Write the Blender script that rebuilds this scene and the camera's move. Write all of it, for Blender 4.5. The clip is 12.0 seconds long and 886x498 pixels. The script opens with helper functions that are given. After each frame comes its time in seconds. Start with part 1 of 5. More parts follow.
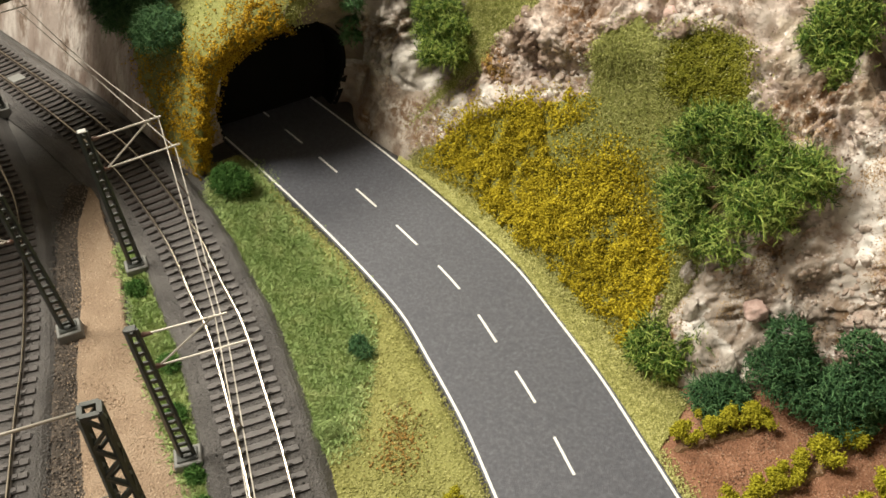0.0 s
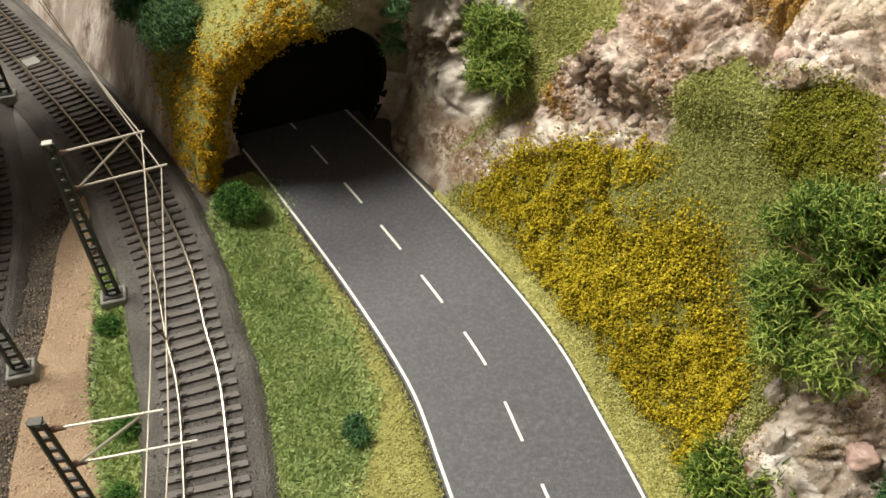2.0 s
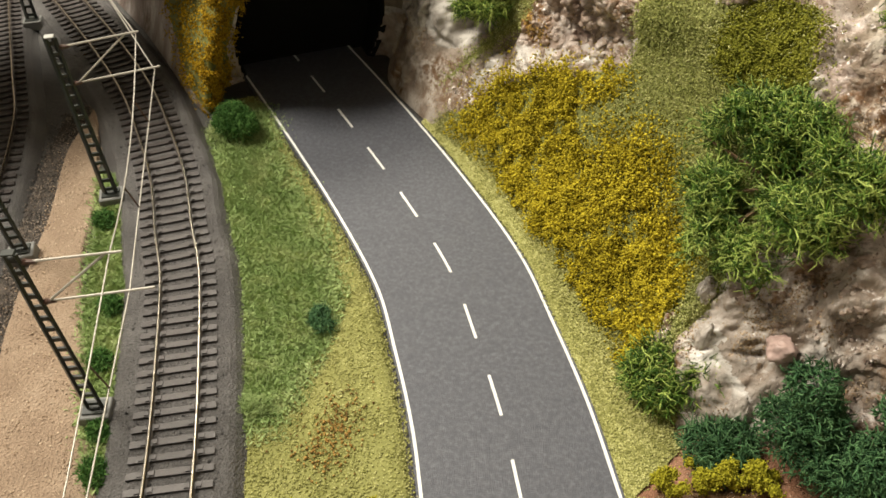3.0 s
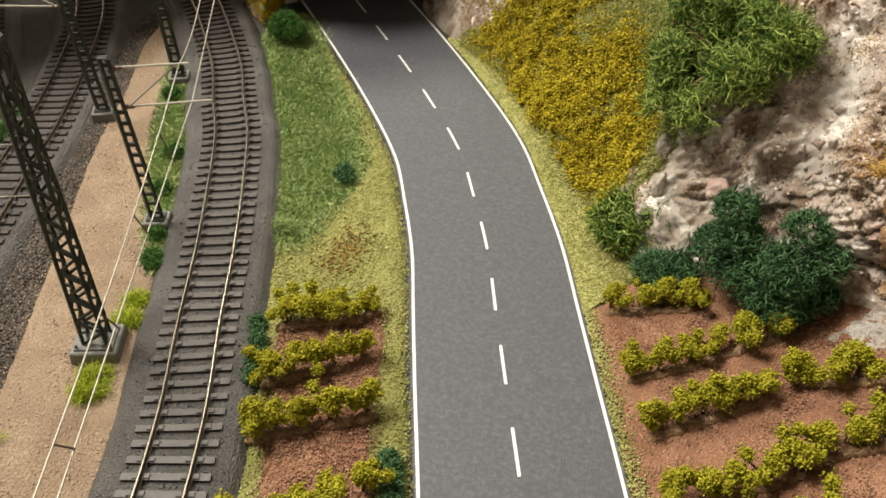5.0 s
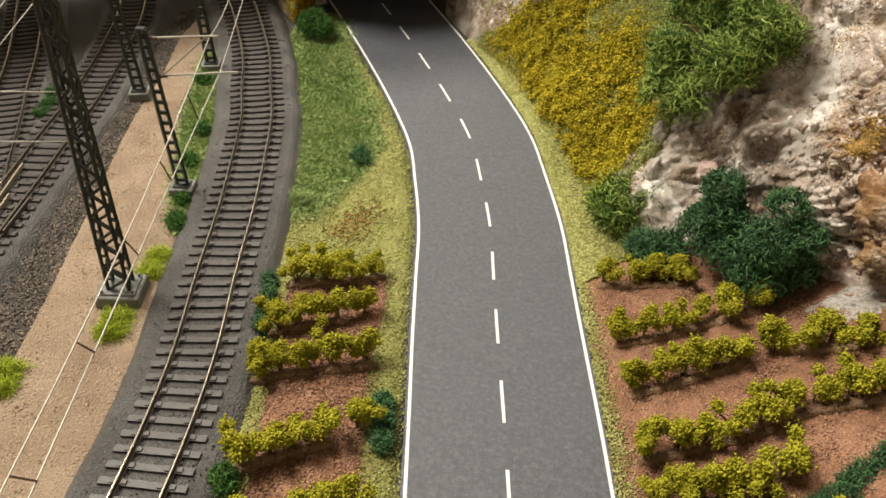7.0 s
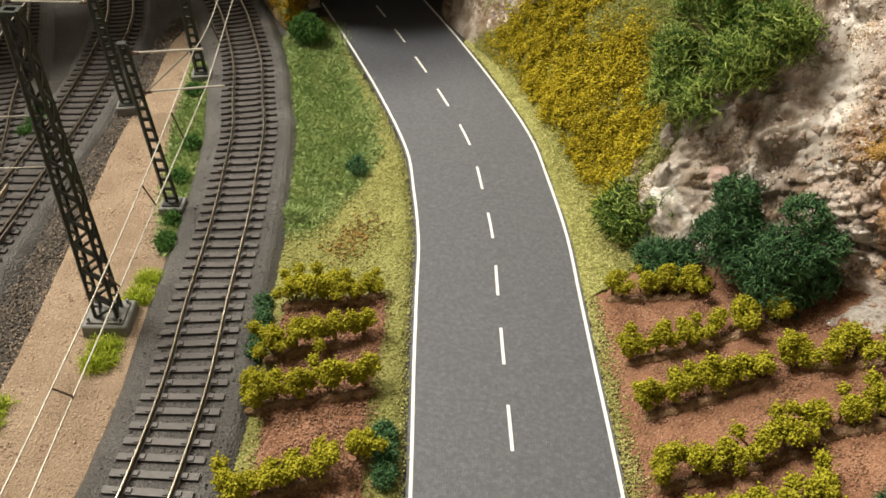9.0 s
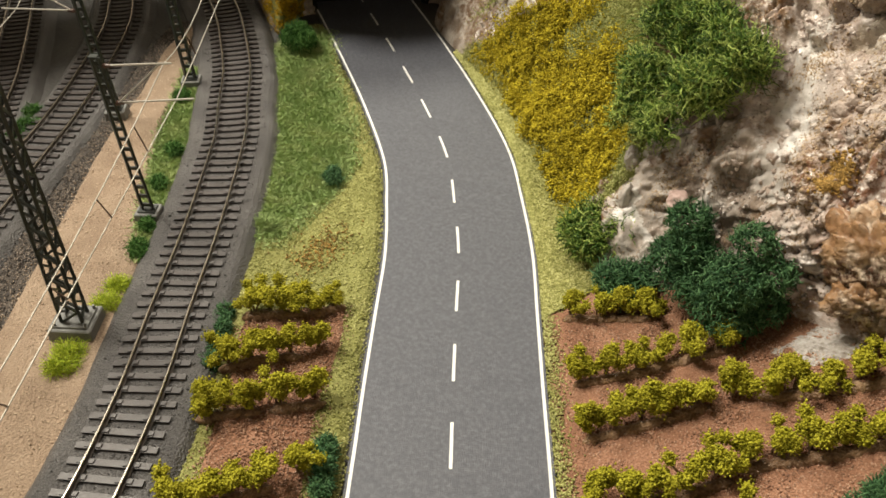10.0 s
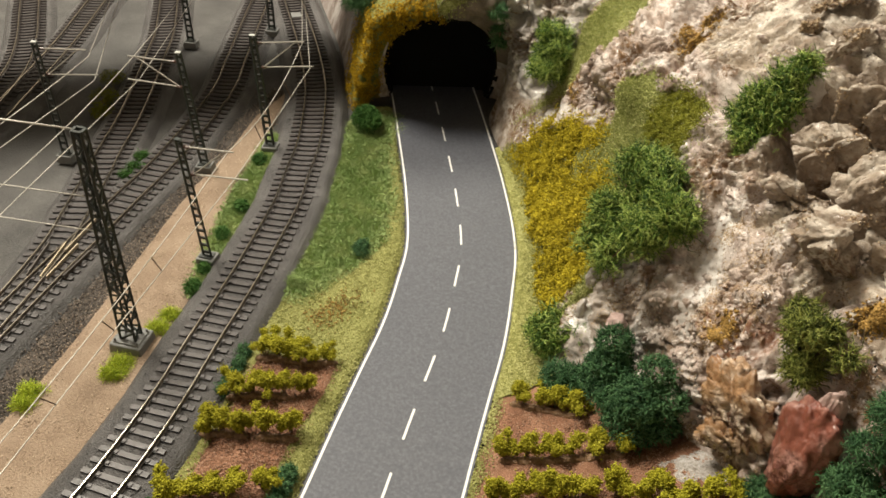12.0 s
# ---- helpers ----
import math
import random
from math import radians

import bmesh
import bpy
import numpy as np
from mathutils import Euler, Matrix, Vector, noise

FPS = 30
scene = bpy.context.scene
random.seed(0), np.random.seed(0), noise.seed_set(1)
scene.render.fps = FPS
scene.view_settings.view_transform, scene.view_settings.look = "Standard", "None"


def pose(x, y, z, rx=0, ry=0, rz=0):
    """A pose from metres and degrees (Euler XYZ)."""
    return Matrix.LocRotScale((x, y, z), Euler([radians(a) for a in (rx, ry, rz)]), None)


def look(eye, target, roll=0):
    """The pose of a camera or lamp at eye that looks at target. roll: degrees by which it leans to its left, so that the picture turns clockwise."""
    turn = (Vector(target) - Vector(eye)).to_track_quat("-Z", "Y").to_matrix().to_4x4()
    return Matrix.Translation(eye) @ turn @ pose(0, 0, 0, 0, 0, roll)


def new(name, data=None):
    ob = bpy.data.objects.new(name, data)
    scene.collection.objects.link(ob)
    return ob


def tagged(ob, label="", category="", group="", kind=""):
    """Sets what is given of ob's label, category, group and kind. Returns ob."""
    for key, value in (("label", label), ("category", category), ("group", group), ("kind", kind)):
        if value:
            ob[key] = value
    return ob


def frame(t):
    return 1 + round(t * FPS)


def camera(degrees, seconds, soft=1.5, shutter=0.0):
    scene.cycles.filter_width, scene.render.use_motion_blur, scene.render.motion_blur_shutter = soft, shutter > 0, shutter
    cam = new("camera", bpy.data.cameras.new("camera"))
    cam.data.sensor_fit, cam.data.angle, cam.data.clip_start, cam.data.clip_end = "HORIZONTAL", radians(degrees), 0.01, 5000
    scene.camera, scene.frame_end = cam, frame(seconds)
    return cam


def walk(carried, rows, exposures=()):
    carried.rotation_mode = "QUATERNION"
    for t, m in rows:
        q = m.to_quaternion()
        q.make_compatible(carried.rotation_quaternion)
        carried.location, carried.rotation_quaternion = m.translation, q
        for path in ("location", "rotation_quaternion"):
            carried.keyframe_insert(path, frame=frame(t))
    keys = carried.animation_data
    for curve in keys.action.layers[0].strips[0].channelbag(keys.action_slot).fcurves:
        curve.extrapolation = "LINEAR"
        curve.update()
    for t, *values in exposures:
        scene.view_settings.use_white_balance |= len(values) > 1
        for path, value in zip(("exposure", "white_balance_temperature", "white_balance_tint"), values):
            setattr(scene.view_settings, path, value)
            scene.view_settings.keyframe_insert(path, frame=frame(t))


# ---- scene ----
import itertools

cam = camera(58.1, 12.0, 1.7)
# seconds, place in metres, turn in degrees
ROWS = [
    (0, 0.0062, 0.0059, 0.2920, 48.27, 0.46, 0.26),
    (0.5, 0.0031, 0.0201, 0.2910, 48.49, 0.35, 1.41),
    (1, 0.0002, 0.0416, 0.2982, 48.72, -0.06, 2.82),
    (1.5, -0.0012, 0.0581, 0.2903, 48.59, -0.68, 4.54),
    (2, 0.0158, 0.0792, 0.2662, 48.08, -0.87, 6.98),
    (2.5, 0.0451, 0.0798, 0.2501, 47.43, -0.56, 9.32),
    (3, 0.0533, 0.0456, 0.2529, 47.41, -0.95, 10.98),
    (3.5, 0.0685, 0.0172, 0.2508, 46.98, -0.55, 12.43),
    (5.5, 0.1053, -0.0559, 0.2399, 48.88, -1.74, 17.02),
    (6, 0.1156, -0.0659, 0.2385, 49.42, -1.90, 17.91),
    (6.5, 0.1131, -0.0657, 0.2379, 49.78, -1.89, 18.57),
    (7, 0.1150, -0.0681, 0.2361, 50.34, -1.84, 18.99),
    (9, 0.1111, -0.0512, 0.2334, 49.98, -0.49, 18.30),
    (9.5, 0.1241, -0.0422, 0.2383, 49.71, -0.31, 18.93),
    (10, 0.1373, -0.0398, 0.2437, 49.58, -0.45, 20.82),
    (10.5, 0.1563, -0.0384, 0.2520, 49.60, -0.69, 24.09),
    (11, 0.1834, -0.0416, 0.2781, 50.05, -1.19, 27.58),
    (11.5, 0.2006, -0.0492, 0.2944, 50.94, -1.77, 30.49),
    (12, 0.2076, -0.0500, 0.3138, 51.63, -2.20, 32.39),
]
walk(cam, [(t, pose(x, y, z, rx, ry, rz)) for t, x, y, z, rx, ry, rz in ROWS])
# ---- end of walk

# ---------------------------------------------------------------- light
world = bpy.data.worlds.new("room_air")
scene.world = world
world.use_nodes = True
world.node_tree.nodes["Background"].inputs["Color"].default_value = (1.0, 0.90, 0.74, 1)
world.node_tree.nodes["Background"].inputs["Strength"].default_value = 0.05
scene.view_settings.exposure = 0.0


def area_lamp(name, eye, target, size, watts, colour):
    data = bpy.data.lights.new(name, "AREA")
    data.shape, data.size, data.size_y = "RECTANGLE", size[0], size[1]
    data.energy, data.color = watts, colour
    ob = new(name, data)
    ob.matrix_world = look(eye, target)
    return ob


area_lamp("unseen_lamp_light", (-0.95, 0.26, 1.50), (0.02, 0.26, 0), (0.56, 0.56), 50, (0.99, 0.92, 0.775))
# unseen second lamp, assumed in the north to brighten far tracks and rails
area_lamp("unseen_lamp_light", (-0.50, 1.45, 1.60), (-0.10, 0.28, 0), (0.50, 0.50), 29, (0.99, 0.92, 0.775))


# ---------------------------------------------------------------- materials
def material(name, colours, scale=300.0, rough=0.8, bump=0.3, fine=4.0, metal=0.0, island=0.0, spec=0.5, distance=0.0006, obj_random=0.0):
    """Two scales of noise over a ramp of colours, with a bump."""
    m = bpy.data.materials.new(name)
    m.use_nodes = True
    t = m.node_tree
    n, l = t.nodes, t.links
    b = n["Principled BSDF"]
    b.inputs["Roughness"].default_value, b.inputs["Metallic"].default_value = rough, metal
    b.inputs["Specular IOR Level"].default_value = spec
    co = n.new("ShaderNodeTexCoord")
    src = co.outputs["Object"]
    big, small = n.new("ShaderNodeTexNoise"), n.new("ShaderNodeTexNoise")
    big.inputs["Scale"].default_value, big.inputs["Detail"].default_value = scale * 0.18, 4
    small.inputs["Scale"].default_value, small.inputs["Detail"].default_value = scale * fine, 3
    l.new(src, big.inputs["Vector"]), l.new(src, small.inputs["Vector"])
    mix = n.new("ShaderNodeMath")
    mix.operation = "MULTIPLY_ADD"
    mix.inputs[1].default_value = 0.5
    l.new(small.outputs["Fac"], mix.inputs[0])
    half = n.new("ShaderNodeMath")
    half.operation = "MULTIPLY"
    half.inputs[1].default_value = 0.5
    l.new(big.outputs["Fac"], half.inputs[0]), l.new(half.outputs[0], mix.inputs[2])
    fac = mix.outputs[0]
    for amount, node in ((island, "ShaderNodeNewGeometry"), (obj_random, "ShaderNodeObjectInfo")):
        if amount:
            g = n.new(node)
            out = g.outputs["Random Per Island"] if node == "ShaderNodeNewGeometry" else g.outputs["Random"]
            a = n.new("ShaderNodeMath")
            a.operation = "MULTIPLY_ADD"
            a.inputs[1].default_value, a.inputs[2].default_value = amount, -amount / 2
            l.new(out, a.inputs[0])
            s = n.new("ShaderNodeMath")
            l.new(fac, s.inputs[0]), l.new(a.outputs[0], s.inputs[1])
            fac = s.outputs[0]
    ramp = n.new("ShaderNodeValToRGB")
    r = ramp.color_ramp
    while len(r.elements) < len(colours):
        r.elements.new(0.5)
    for i, (e, c) in enumerate(zip(r.elements, colours)):
        e.position, e.color = 0.32 + 0.36 * i / max(1, len(colours) - 1), (*c, 1)
    l.new(fac, ramp.inputs["Fac"]), l.new(ramp.outputs["Color"], b.inputs["Base Color"])
    if bump:
        bp = n.new("ShaderNodeBump")
        bp.inputs["Strength"].default_value, bp.inputs["Distance"].default_value = bump, distance
        l.new(small.outputs["Fac"], bp.inputs["Height"]), l.new(bp.outputs["Normal"], b.inputs["Normal"])
    return m


MAT_BOARD = material("painted_board_grey", [(0.030, 0.028, 0.026), (0.064, 0.060, 0.056), (0.116, 0.110, 0.103)], 190, 0.6, 1.0, 5, distance=0.0012)
MAT_ROAD = material("printed_asphalt", [(0.049, 0.051, 0.064), (0.072, 0.075, 0.091), (0.125, 0.129, 0.150)], 3000, 0.50, 0.5, 0.8)
MAT_PAINT = material("white_road_paint", [(0.72, 0.72, 0.70), (0.80, 0.80, 0.78)], 300, 0.6, 0.1)
MAT_SAND = material("fine_sand", [(0.220, 0.151, 0.102), (0.320, 0.231, 0.159), (0.415, 0.315, 0.228)], 260, 0.9, 1.0, 5, distance=0.0016)
MAT_GRAVEL = material("brown_gravel", [(0.028, 0.022, 0.018), (0.065, 0.052, 0.042), (0.15, 0.12, 0.095)], 300, 0.8, 1.0, 5, distance=0.0012)
MAT_BED = material("moulded_ballast", [(0.040, 0.037, 0.036), (0.076, 0.071, 0.069), (0.138, 0.130, 0.126)], 300, 0.45, 1.0, 4, distance=0.0014)
MAT_SLEEPER = material("brown_plastic_sleeper", [(0.032, 0.026, 0.024), (0.048, 0.039, 0.037), (0.072, 0.060, 0.057)], 300, 0.42, 0.3, 4, obj_random=0.15)
MAT_RAIL = material("nickel_rail", [(0.52, 0.46, 0.38), (0.64, 0.58, 0.50)], 120, 0.24, 0.05, metal=1.0)
MAT_BRASS = material("worn_brass", [(0.40, 0.33, 0.23), (0.52, 0.44, 0.32)], 120, 0.4, 0.05, metal=0.8)
MAT_RAIL_SIDE = material("tarnished_rail_web", [(0.070, 0.058, 0.050), (0.115, 0.098, 0.086)], 120, 0.5, 0.1, metal=0.4)
MAT_MAST = material("dark_green_mast_paint", [(0.018, 0.022, 0.019), (0.032, 0.037, 0.032)], 300, 0.42, 0.1)
MAT_CONCRETE = material("grey_plinth_plastic", [(0.13, 0.13, 0.125), (0.20, 0.20, 0.19)], 300, 0.6, 0.2)
MAT_WIRE = material("bare_wire", [(0.42, 0.39, 0.34), (0.54, 0.51, 0.46)], 200, 0.42, 0.0, metal=0.4)
MAT_INSUL = material("brown_insulator", [(0.07, 0.035, 0.025), (0.11, 0.06, 0.045)], 300, 0.35, 0.0)
MAT_CAP = material("pale_mast_cap", [(0.36, 0.36, 0.34), (0.46, 0.46, 0.44)], 300, 0.5, 0.0)
MAT_TURF = material("turf_base", [(0.16, 0.16, 0.045), (0.215, 0.215, 0.062), (0.29, 0.285, 0.10)], 300, 0.9, 0.5, 5)
MAT_SOIL = material("red_brown_soil", [(0.155, 0.066, 0.035), (0.275, 0.132, 0.075), (0.41, 0.225, 0.142)], 320, 0.9, 1.0, 4, distance=0.0014)
MAT_CRUMB = material("soil_crumb", [(0.15, 0.070, 0.038), (0.275, 0.142, 0.082), (0.45, 0.275, 0.18)], 200, 0.42, 0.0, island=0.5, spec=0.5)
MAT_GRIT = material("brown_grit", [(0.17, 0.105, 0.05), (0.32, 0.21, 0.11), (0.48, 0.36, 0.23)], 200, 0.6, 0.0, island=0.5)
MAT_RUST = material("rust_moss", [(0.13, 0.075, 0.012), (0.28, 0.16, 0.03), (0.42, 0.25, 0.06)], 200, 0.8, 0.0, island=0.5)
MAT_GRAIN = material("ballast_grain", [(0.030, 0.028, 0.028), (0.075, 0.070, 0.069), (0.16, 0.15, 0.148)], 200, 0.45, 0.0, island=0.7)
MAT_CRUMB_GREY = material("gravel_grain", [(0.03, 0.024, 0.020), (0.085, 0.068, 0.056), (0.24, 0.19, 0.15)], 200, 0.6, 0.0, island=0.7)
MAT_GRAINSAND = material("sand_grain", [(0.25, 0.17, 0.108), (0.40, 0.29, 0.196), (0.57, 0.445, 0.325)], 200, 0.8, 0.0, island=0.6)
MAT_GRASS = material("static_grass_green", [(0.21, 0.31, 0.105), (0.315, 0.412, 0.165), (0.50, 0.55, 0.26)], 420, 0.9, 0.0, 12, island=0.05, spec=0.1)
MAT_OLIVE = material("olive_flock", [(0.225, 0.226, 0.066), (0.318, 0.316, 0.10), (0.52, 0.505, 0.215)], 90, 0.85, 0.0, island=0.35, spec=0.25)
MAT_HERB = material("olive_green_herb", [(0.21, 0.232, 0.062), (0.32, 0.335, 0.10), (0.56, 0.555, 0.25)], 90, 0.9, 0.0, island=0.3, spec=0.15)
MAT_HERB_BASE = material("olive_herb_base", [(0.135, 0.147, 0.038), (0.19, 0.20, 0.055), (0.26, 0.26, 0.088)], 300, 0.9, 0.5, 5)
MAT_YELLOW = material("ochre_flower_flock", [(0.20, 0.162, 0.011), (0.40, 0.322, 0.018), (0.60, 0.49, 0.038)], 90, 0.9, 0.0, island=0.4, spec=0.15)
MAT_ORANGE = material("golden_flower_flock", [(0.20, 0.115, 0.007), (0.42, 0.26, 0.012), (0.60, 0.39, 0.025)], 90, 0.9, 0.0, island=0.4, spec=0.15)
MAT_VINE = material("vine_foliage", [(0.20, 0.190, 0.011), (0.36, 0.335, 0.024), (0.52, 0.485, 0.057)], 120, 0.85, 0.0, island=0.2, spec=0.15)
MAT_STEM = material("vine_stem", [(0.12, 0.075, 0.035), (0.22, 0.14, 0.07)], 300, 0.8, 0.3)
MAT_LEAF = material("light_green_fibre", [(0.036, 0.085, 0.009), (0.11, 0.205, 0.023), (0.38, 0.47, 0.11)], 90, 0.55, 0.0, island=0.65, spec=0.3)
MAT_DARKLEAF = material("dark_green_fibre", [(0.022, 0.068, 0.024), (0.050, 0.130, 0.046), (0.115, 0.23, 0.092)], 90, 0.7, 0.0, island=0.4, spec=0.3)
MAT_MIDLEAF = material("mid_green_fibre", [(0.025, 0.075, 0.014), (0.055, 0.135, 0.028), (0.10, 0.20, 0.05)], 90, 0.85, 0.0, island=0.45, spec=0.15)
MAT_OLIVELEAF = material("olive_green_fibre", [(0.05, 0.068, 0.010), (0.125, 0.155, 0.022), (0.30, 0.32, 0.075)], 90, 0.6, 0.0, island=0.6, spec=0.25)
MAT_LIME = material("lime_tuft", [(0.22, 0.30, 0.01), (0.38, 0.46, 0.02), (0.52, 0.58, 0.05)], 90, 0.8, 0.0, island=0.4)
# near-black colour stands in for the unlit inside of the tunnel
MAT_TUNNEL = material("tunnel_shade_black", [(0.005, 0.005, 0.0045), (0.009, 0.0085, 0.008)], 200, 0.95, 0.2, spec=0.1)
MAT_PINK = material("pinkish_stone", [(0.40, 0.27, 0.235), (0.56, 0.42, 0.38)], 120, 0.45, 0.4, 5)
MAT_PLASTER = material("white_plaster", [(0.24, 0.20, 0.165), (0.42, 0.39, 0.36), (0.58, 0.56, 0.53)], 160, 0.2, 1.0, 4, distance=0.0016)
MAT_MOSS = material("olive_moss", [(0.125, 0.135, 0.014), (0.20, 0.205, 0.022), (0.30, 0.295, 0.045)], 120, 0.85, 0.0, island=0.3, spec=0.15)
MAT_JADE = material("jade_green_gloss", [(0.08, 0.22, 0.13), (0.14, 0.32, 0.20)], 200, 0.2, 0.1, 3)
MAT_AMBER = material("amber_paint", [(0.55, 0.25, 0.03), (0.75, 0.42, 0.08)], 300, 0.35, 0.2, 3)
MAT_MULCH = material("brown_mulch", [(0.10, 0.055, 0.026), (0.21, 0.12, 0.062), (0.36, 0.235, 0.13)], 220, 0.38, 1.0, 5, distance=0.0012)
MAT_WALL = material("room_wall_paint", [(0.50, 0.47, 0.42), (0.56, 0.53, 0.48)], 8, 0.8, 0.1)
MAT_FLOOR = material("room_floor_boards", [(0.20, 0.14, 0.09), (0.28, 0.20, 0.13)], 20, 0.5, 0.1)
MAT_GIRDER = material("bridge_girder_dark", [(0.022, 0.022, 0.016), (0.04, 0.038, 0.028)], 100, 0.6, 0.15)



def rock_material(name, tones, stain, gloss=0.3, stretch=(1, 1, 1), relief=0.0018):
    """Pale plaster rock: smeared tones, brown grit in patches, wet-looking varnish in places."""
    m = bpy.data.materials.new(name)
    m.use_nodes = True
    t = m.node_tree
    n, l = t.nodes, t.links
    b = n["Principled BSDF"]
    b.inputs["Coat Weight"].default_value, b.inputs["Coat Roughness"].default_value = 0.26, 0.16
    co, mp = n.new("ShaderNodeTexCoord"), n.new("ShaderNodeMapping")
    mp.inputs["Scale"].default_value = stretch
    l.new(co.outputs["Object"], mp.inputs["Vector"])

    def fleck(scale, detail, lo, hi, rough=0.55):
        x, r = n.new("ShaderNodeTexNoise"), n.new("ShaderNodeMapRange")
        x.inputs["Scale"].default_value, x.inputs["Detail"].default_value, x.inputs["Roughness"].default_value = scale, detail, rough
        r.inputs["From Min"].default_value, r.inputs["From Max"].default_value = lo, hi
        l.new(mp.outputs["Vector"], x.inputs["Vector"]), l.new(x.outputs["Fac"], r.inputs["Value"])
        return r.outputs["Result"]

    def blend(fac, a, c):
        x = n.new("ShaderNodeMix")
        x.data_type = "RGBA"
        l.new(fac, x.inputs[0])
        for slot, v in ((6, a), (7, c)):
            if isinstance(v, tuple):
                x.inputs[slot].default_value = (*v, 1)
            else:
                l.new(v, x.inputs[slot])
        return x.outputs[2]

    col = blend(fleck(26, 5, 0.36, 0.60), tones[0], tones[1])
    col = blend(fleck(62, 5, 0.46, 0.62), col, tones[2])
    patch, grit = fleck(24, 5, 0.50, 0.60), fleck(330, 4, 0.40, 0.56, 0.7)
    both = n.new("ShaderNodeMath")
    both.operation = "MULTIPLY"
    l.new(patch, both.inputs[0]), l.new(grit, both.inputs[1])
    col = blend(both.outputs[0], col, stain)
    col = blend(fleck(520, 3, 0.62, 0.70, 0.7), col, tuple(c * 0.55 for c in tones[0]))
    chip, tone = n.new("ShaderNodeTexVoronoi"), n.new("ShaderNodeMapRange")
    chip.inputs["Scale"].default_value, chip.inputs["Randomness"].default_value = 330, 1.0
    wob = n.new("ShaderNodeTexNoise")
    wob.inputs["Scale"].default_value = 420
    shake = n.new("ShaderNodeVectorMath")
    shake.operation = "MULTIPLY_ADD"
    shake.inputs[1].default_value = (0.003, 0.003, 0.003)
    l.new(mp.outputs["Vector"], wob.inputs["Vector"]), l.new(wob.outputs["Color"], shake.inputs[0]), l.new(mp.outputs["Vector"], shake.inputs[2])
    l.new(shake.outputs[0], chip.inputs["Vector"])
    tone.inputs["To Min"].default_value, tone.inputs["To Max"].default_value = 0.80, 1.15
    l.new(chip.outputs["Color"], tone.inputs["Value"])
    crumbly = fleck(34, 4, 0.44, 0.56)
    shade = n.new("ShaderNodeVectorMath")
    shade.operation = "SCALE"
    l.new(col, shade.inputs[0]), l.new(tone.outputs["Result"], shade.inputs["Scale"])
    col = blend(crumbly, col, shade.outputs[0])
    l.new(col, b.inputs["Base Color"])
    r = n.new("ShaderNodeMapRange")
    r.inputs["To Min"].default_value, r.inputs["To Max"].default_value = gloss, 0.75
    l.new(fleck(55, 3, 0.42, 0.58), r.inputs["Value"]), l.new(r.outputs["Result"], b.inputs["Roughness"])
    bp = n.new("ShaderNodeBump")
    bp.inputs["Strength"].default_value, bp.inputs["Distance"].default_value = 0.95, relief
    h = n.new("ShaderNodeTexNoise")
    h.inputs["Scale"].default_value, h.inputs["Detail"].default_value, h.inputs["Roughness"].default_value = 190, 6, 0.68
    l.new(mp.outputs["Vector"], h.inputs["Vector"])
    step = n.new("ShaderNodeMath")
    step.operation = "MULTIPLY"
    l.new(chip.outputs["Distance"], step.inputs[0]), l.new(crumbly, step.inputs[1])
    both_h = n.new("ShaderNodeMath")
    both_h.operation = "MULTIPLY_ADD"
    both_h.inputs[1].default_value = -0.55
    l.new(step.outputs[0], both_h.inputs[0]), l.new(h.outputs["Fac"], both_h.inputs[2])
    l.new(both_h.outputs[0], bp.inputs["Height"]), l.new(bp.outputs["Normal"], b.inputs["Normal"])
    return m


MAT_ROCK = rock_material("plaster_rock", ((0.22, 0.152, 0.118), (0.44, 0.360, 0.312), (0.66, 0.595, 0.55)), (0.19, 0.098, 0.038), 0.13, (1, 1, 1), 0.0018)
MAT_UPPER = rock_material("gritty_rock", ((0.25, 0.172, 0.126), (0.49, 0.39, 0.328), (0.73, 0.645, 0.59)), (0.20, 0.105, 0.042), 0.15, (1, 1, 1), 0.003)
MAT_BARK = rock_material("bark_rock", ((0.21, 0.150, 0.105), (0.43, 0.35, 0.27), (0.62, 0.55, 0.465)), (0.16, 0.08, 0.034), 0.22, (1, 1, 1), 0.003)
MAT_FLESH = rock_material("pinkish_plaster_rock", ((0.34, 0.225, 0.18), (0.50, 0.39, 0.335), (0.66, 0.59, 0.54)), (0.22, 0.095, 0.045), 0.14)
MAT_GREYROCK = rock_material("grey_cork_rock", ((0.20, 0.17, 0.145), (0.37, 0.335, 0.30), (0.58, 0.545, 0.50)), (0.15, 0.10, 0.06), 0.28, (1, 1, 1), 0.002)
MAT_BACK = rock_material("painted_cliff_panel", ((0.20, 0.145, 0.12), (0.35, 0.295, 0.265), (0.54, 0.495, 0.46)), (0.17, 0.12, 0.09), 0.5, (1, 1, 0.22))
MAT_BROWN = rock_material("ochre_brown_stone", ((0.25, 0.115, 0.045), (0.50, 0.325, 0.18), (0.72, 0.60, 0.47)), (0.10, 0.042, 0.018), 0.12, (1, 1, 1), 0.003)
MAT_CHIP = material("broken_stone", [(0.25, 0.18, 0.14), (0.45, 0.37, 0.32), (0.68, 0.61, 0.565)], 160, 0.4, 0.3, 5, island=0.4)
MAT_PALE = rock_material("pale_putty_rock", ((0.39, 0.337, 0.297), (0.54, 0.492, 0.448), (0.68, 0.645, 0.61)), (0.26, 0.17, 0.10), 0.22, (1, 1, 1), 0.0012)
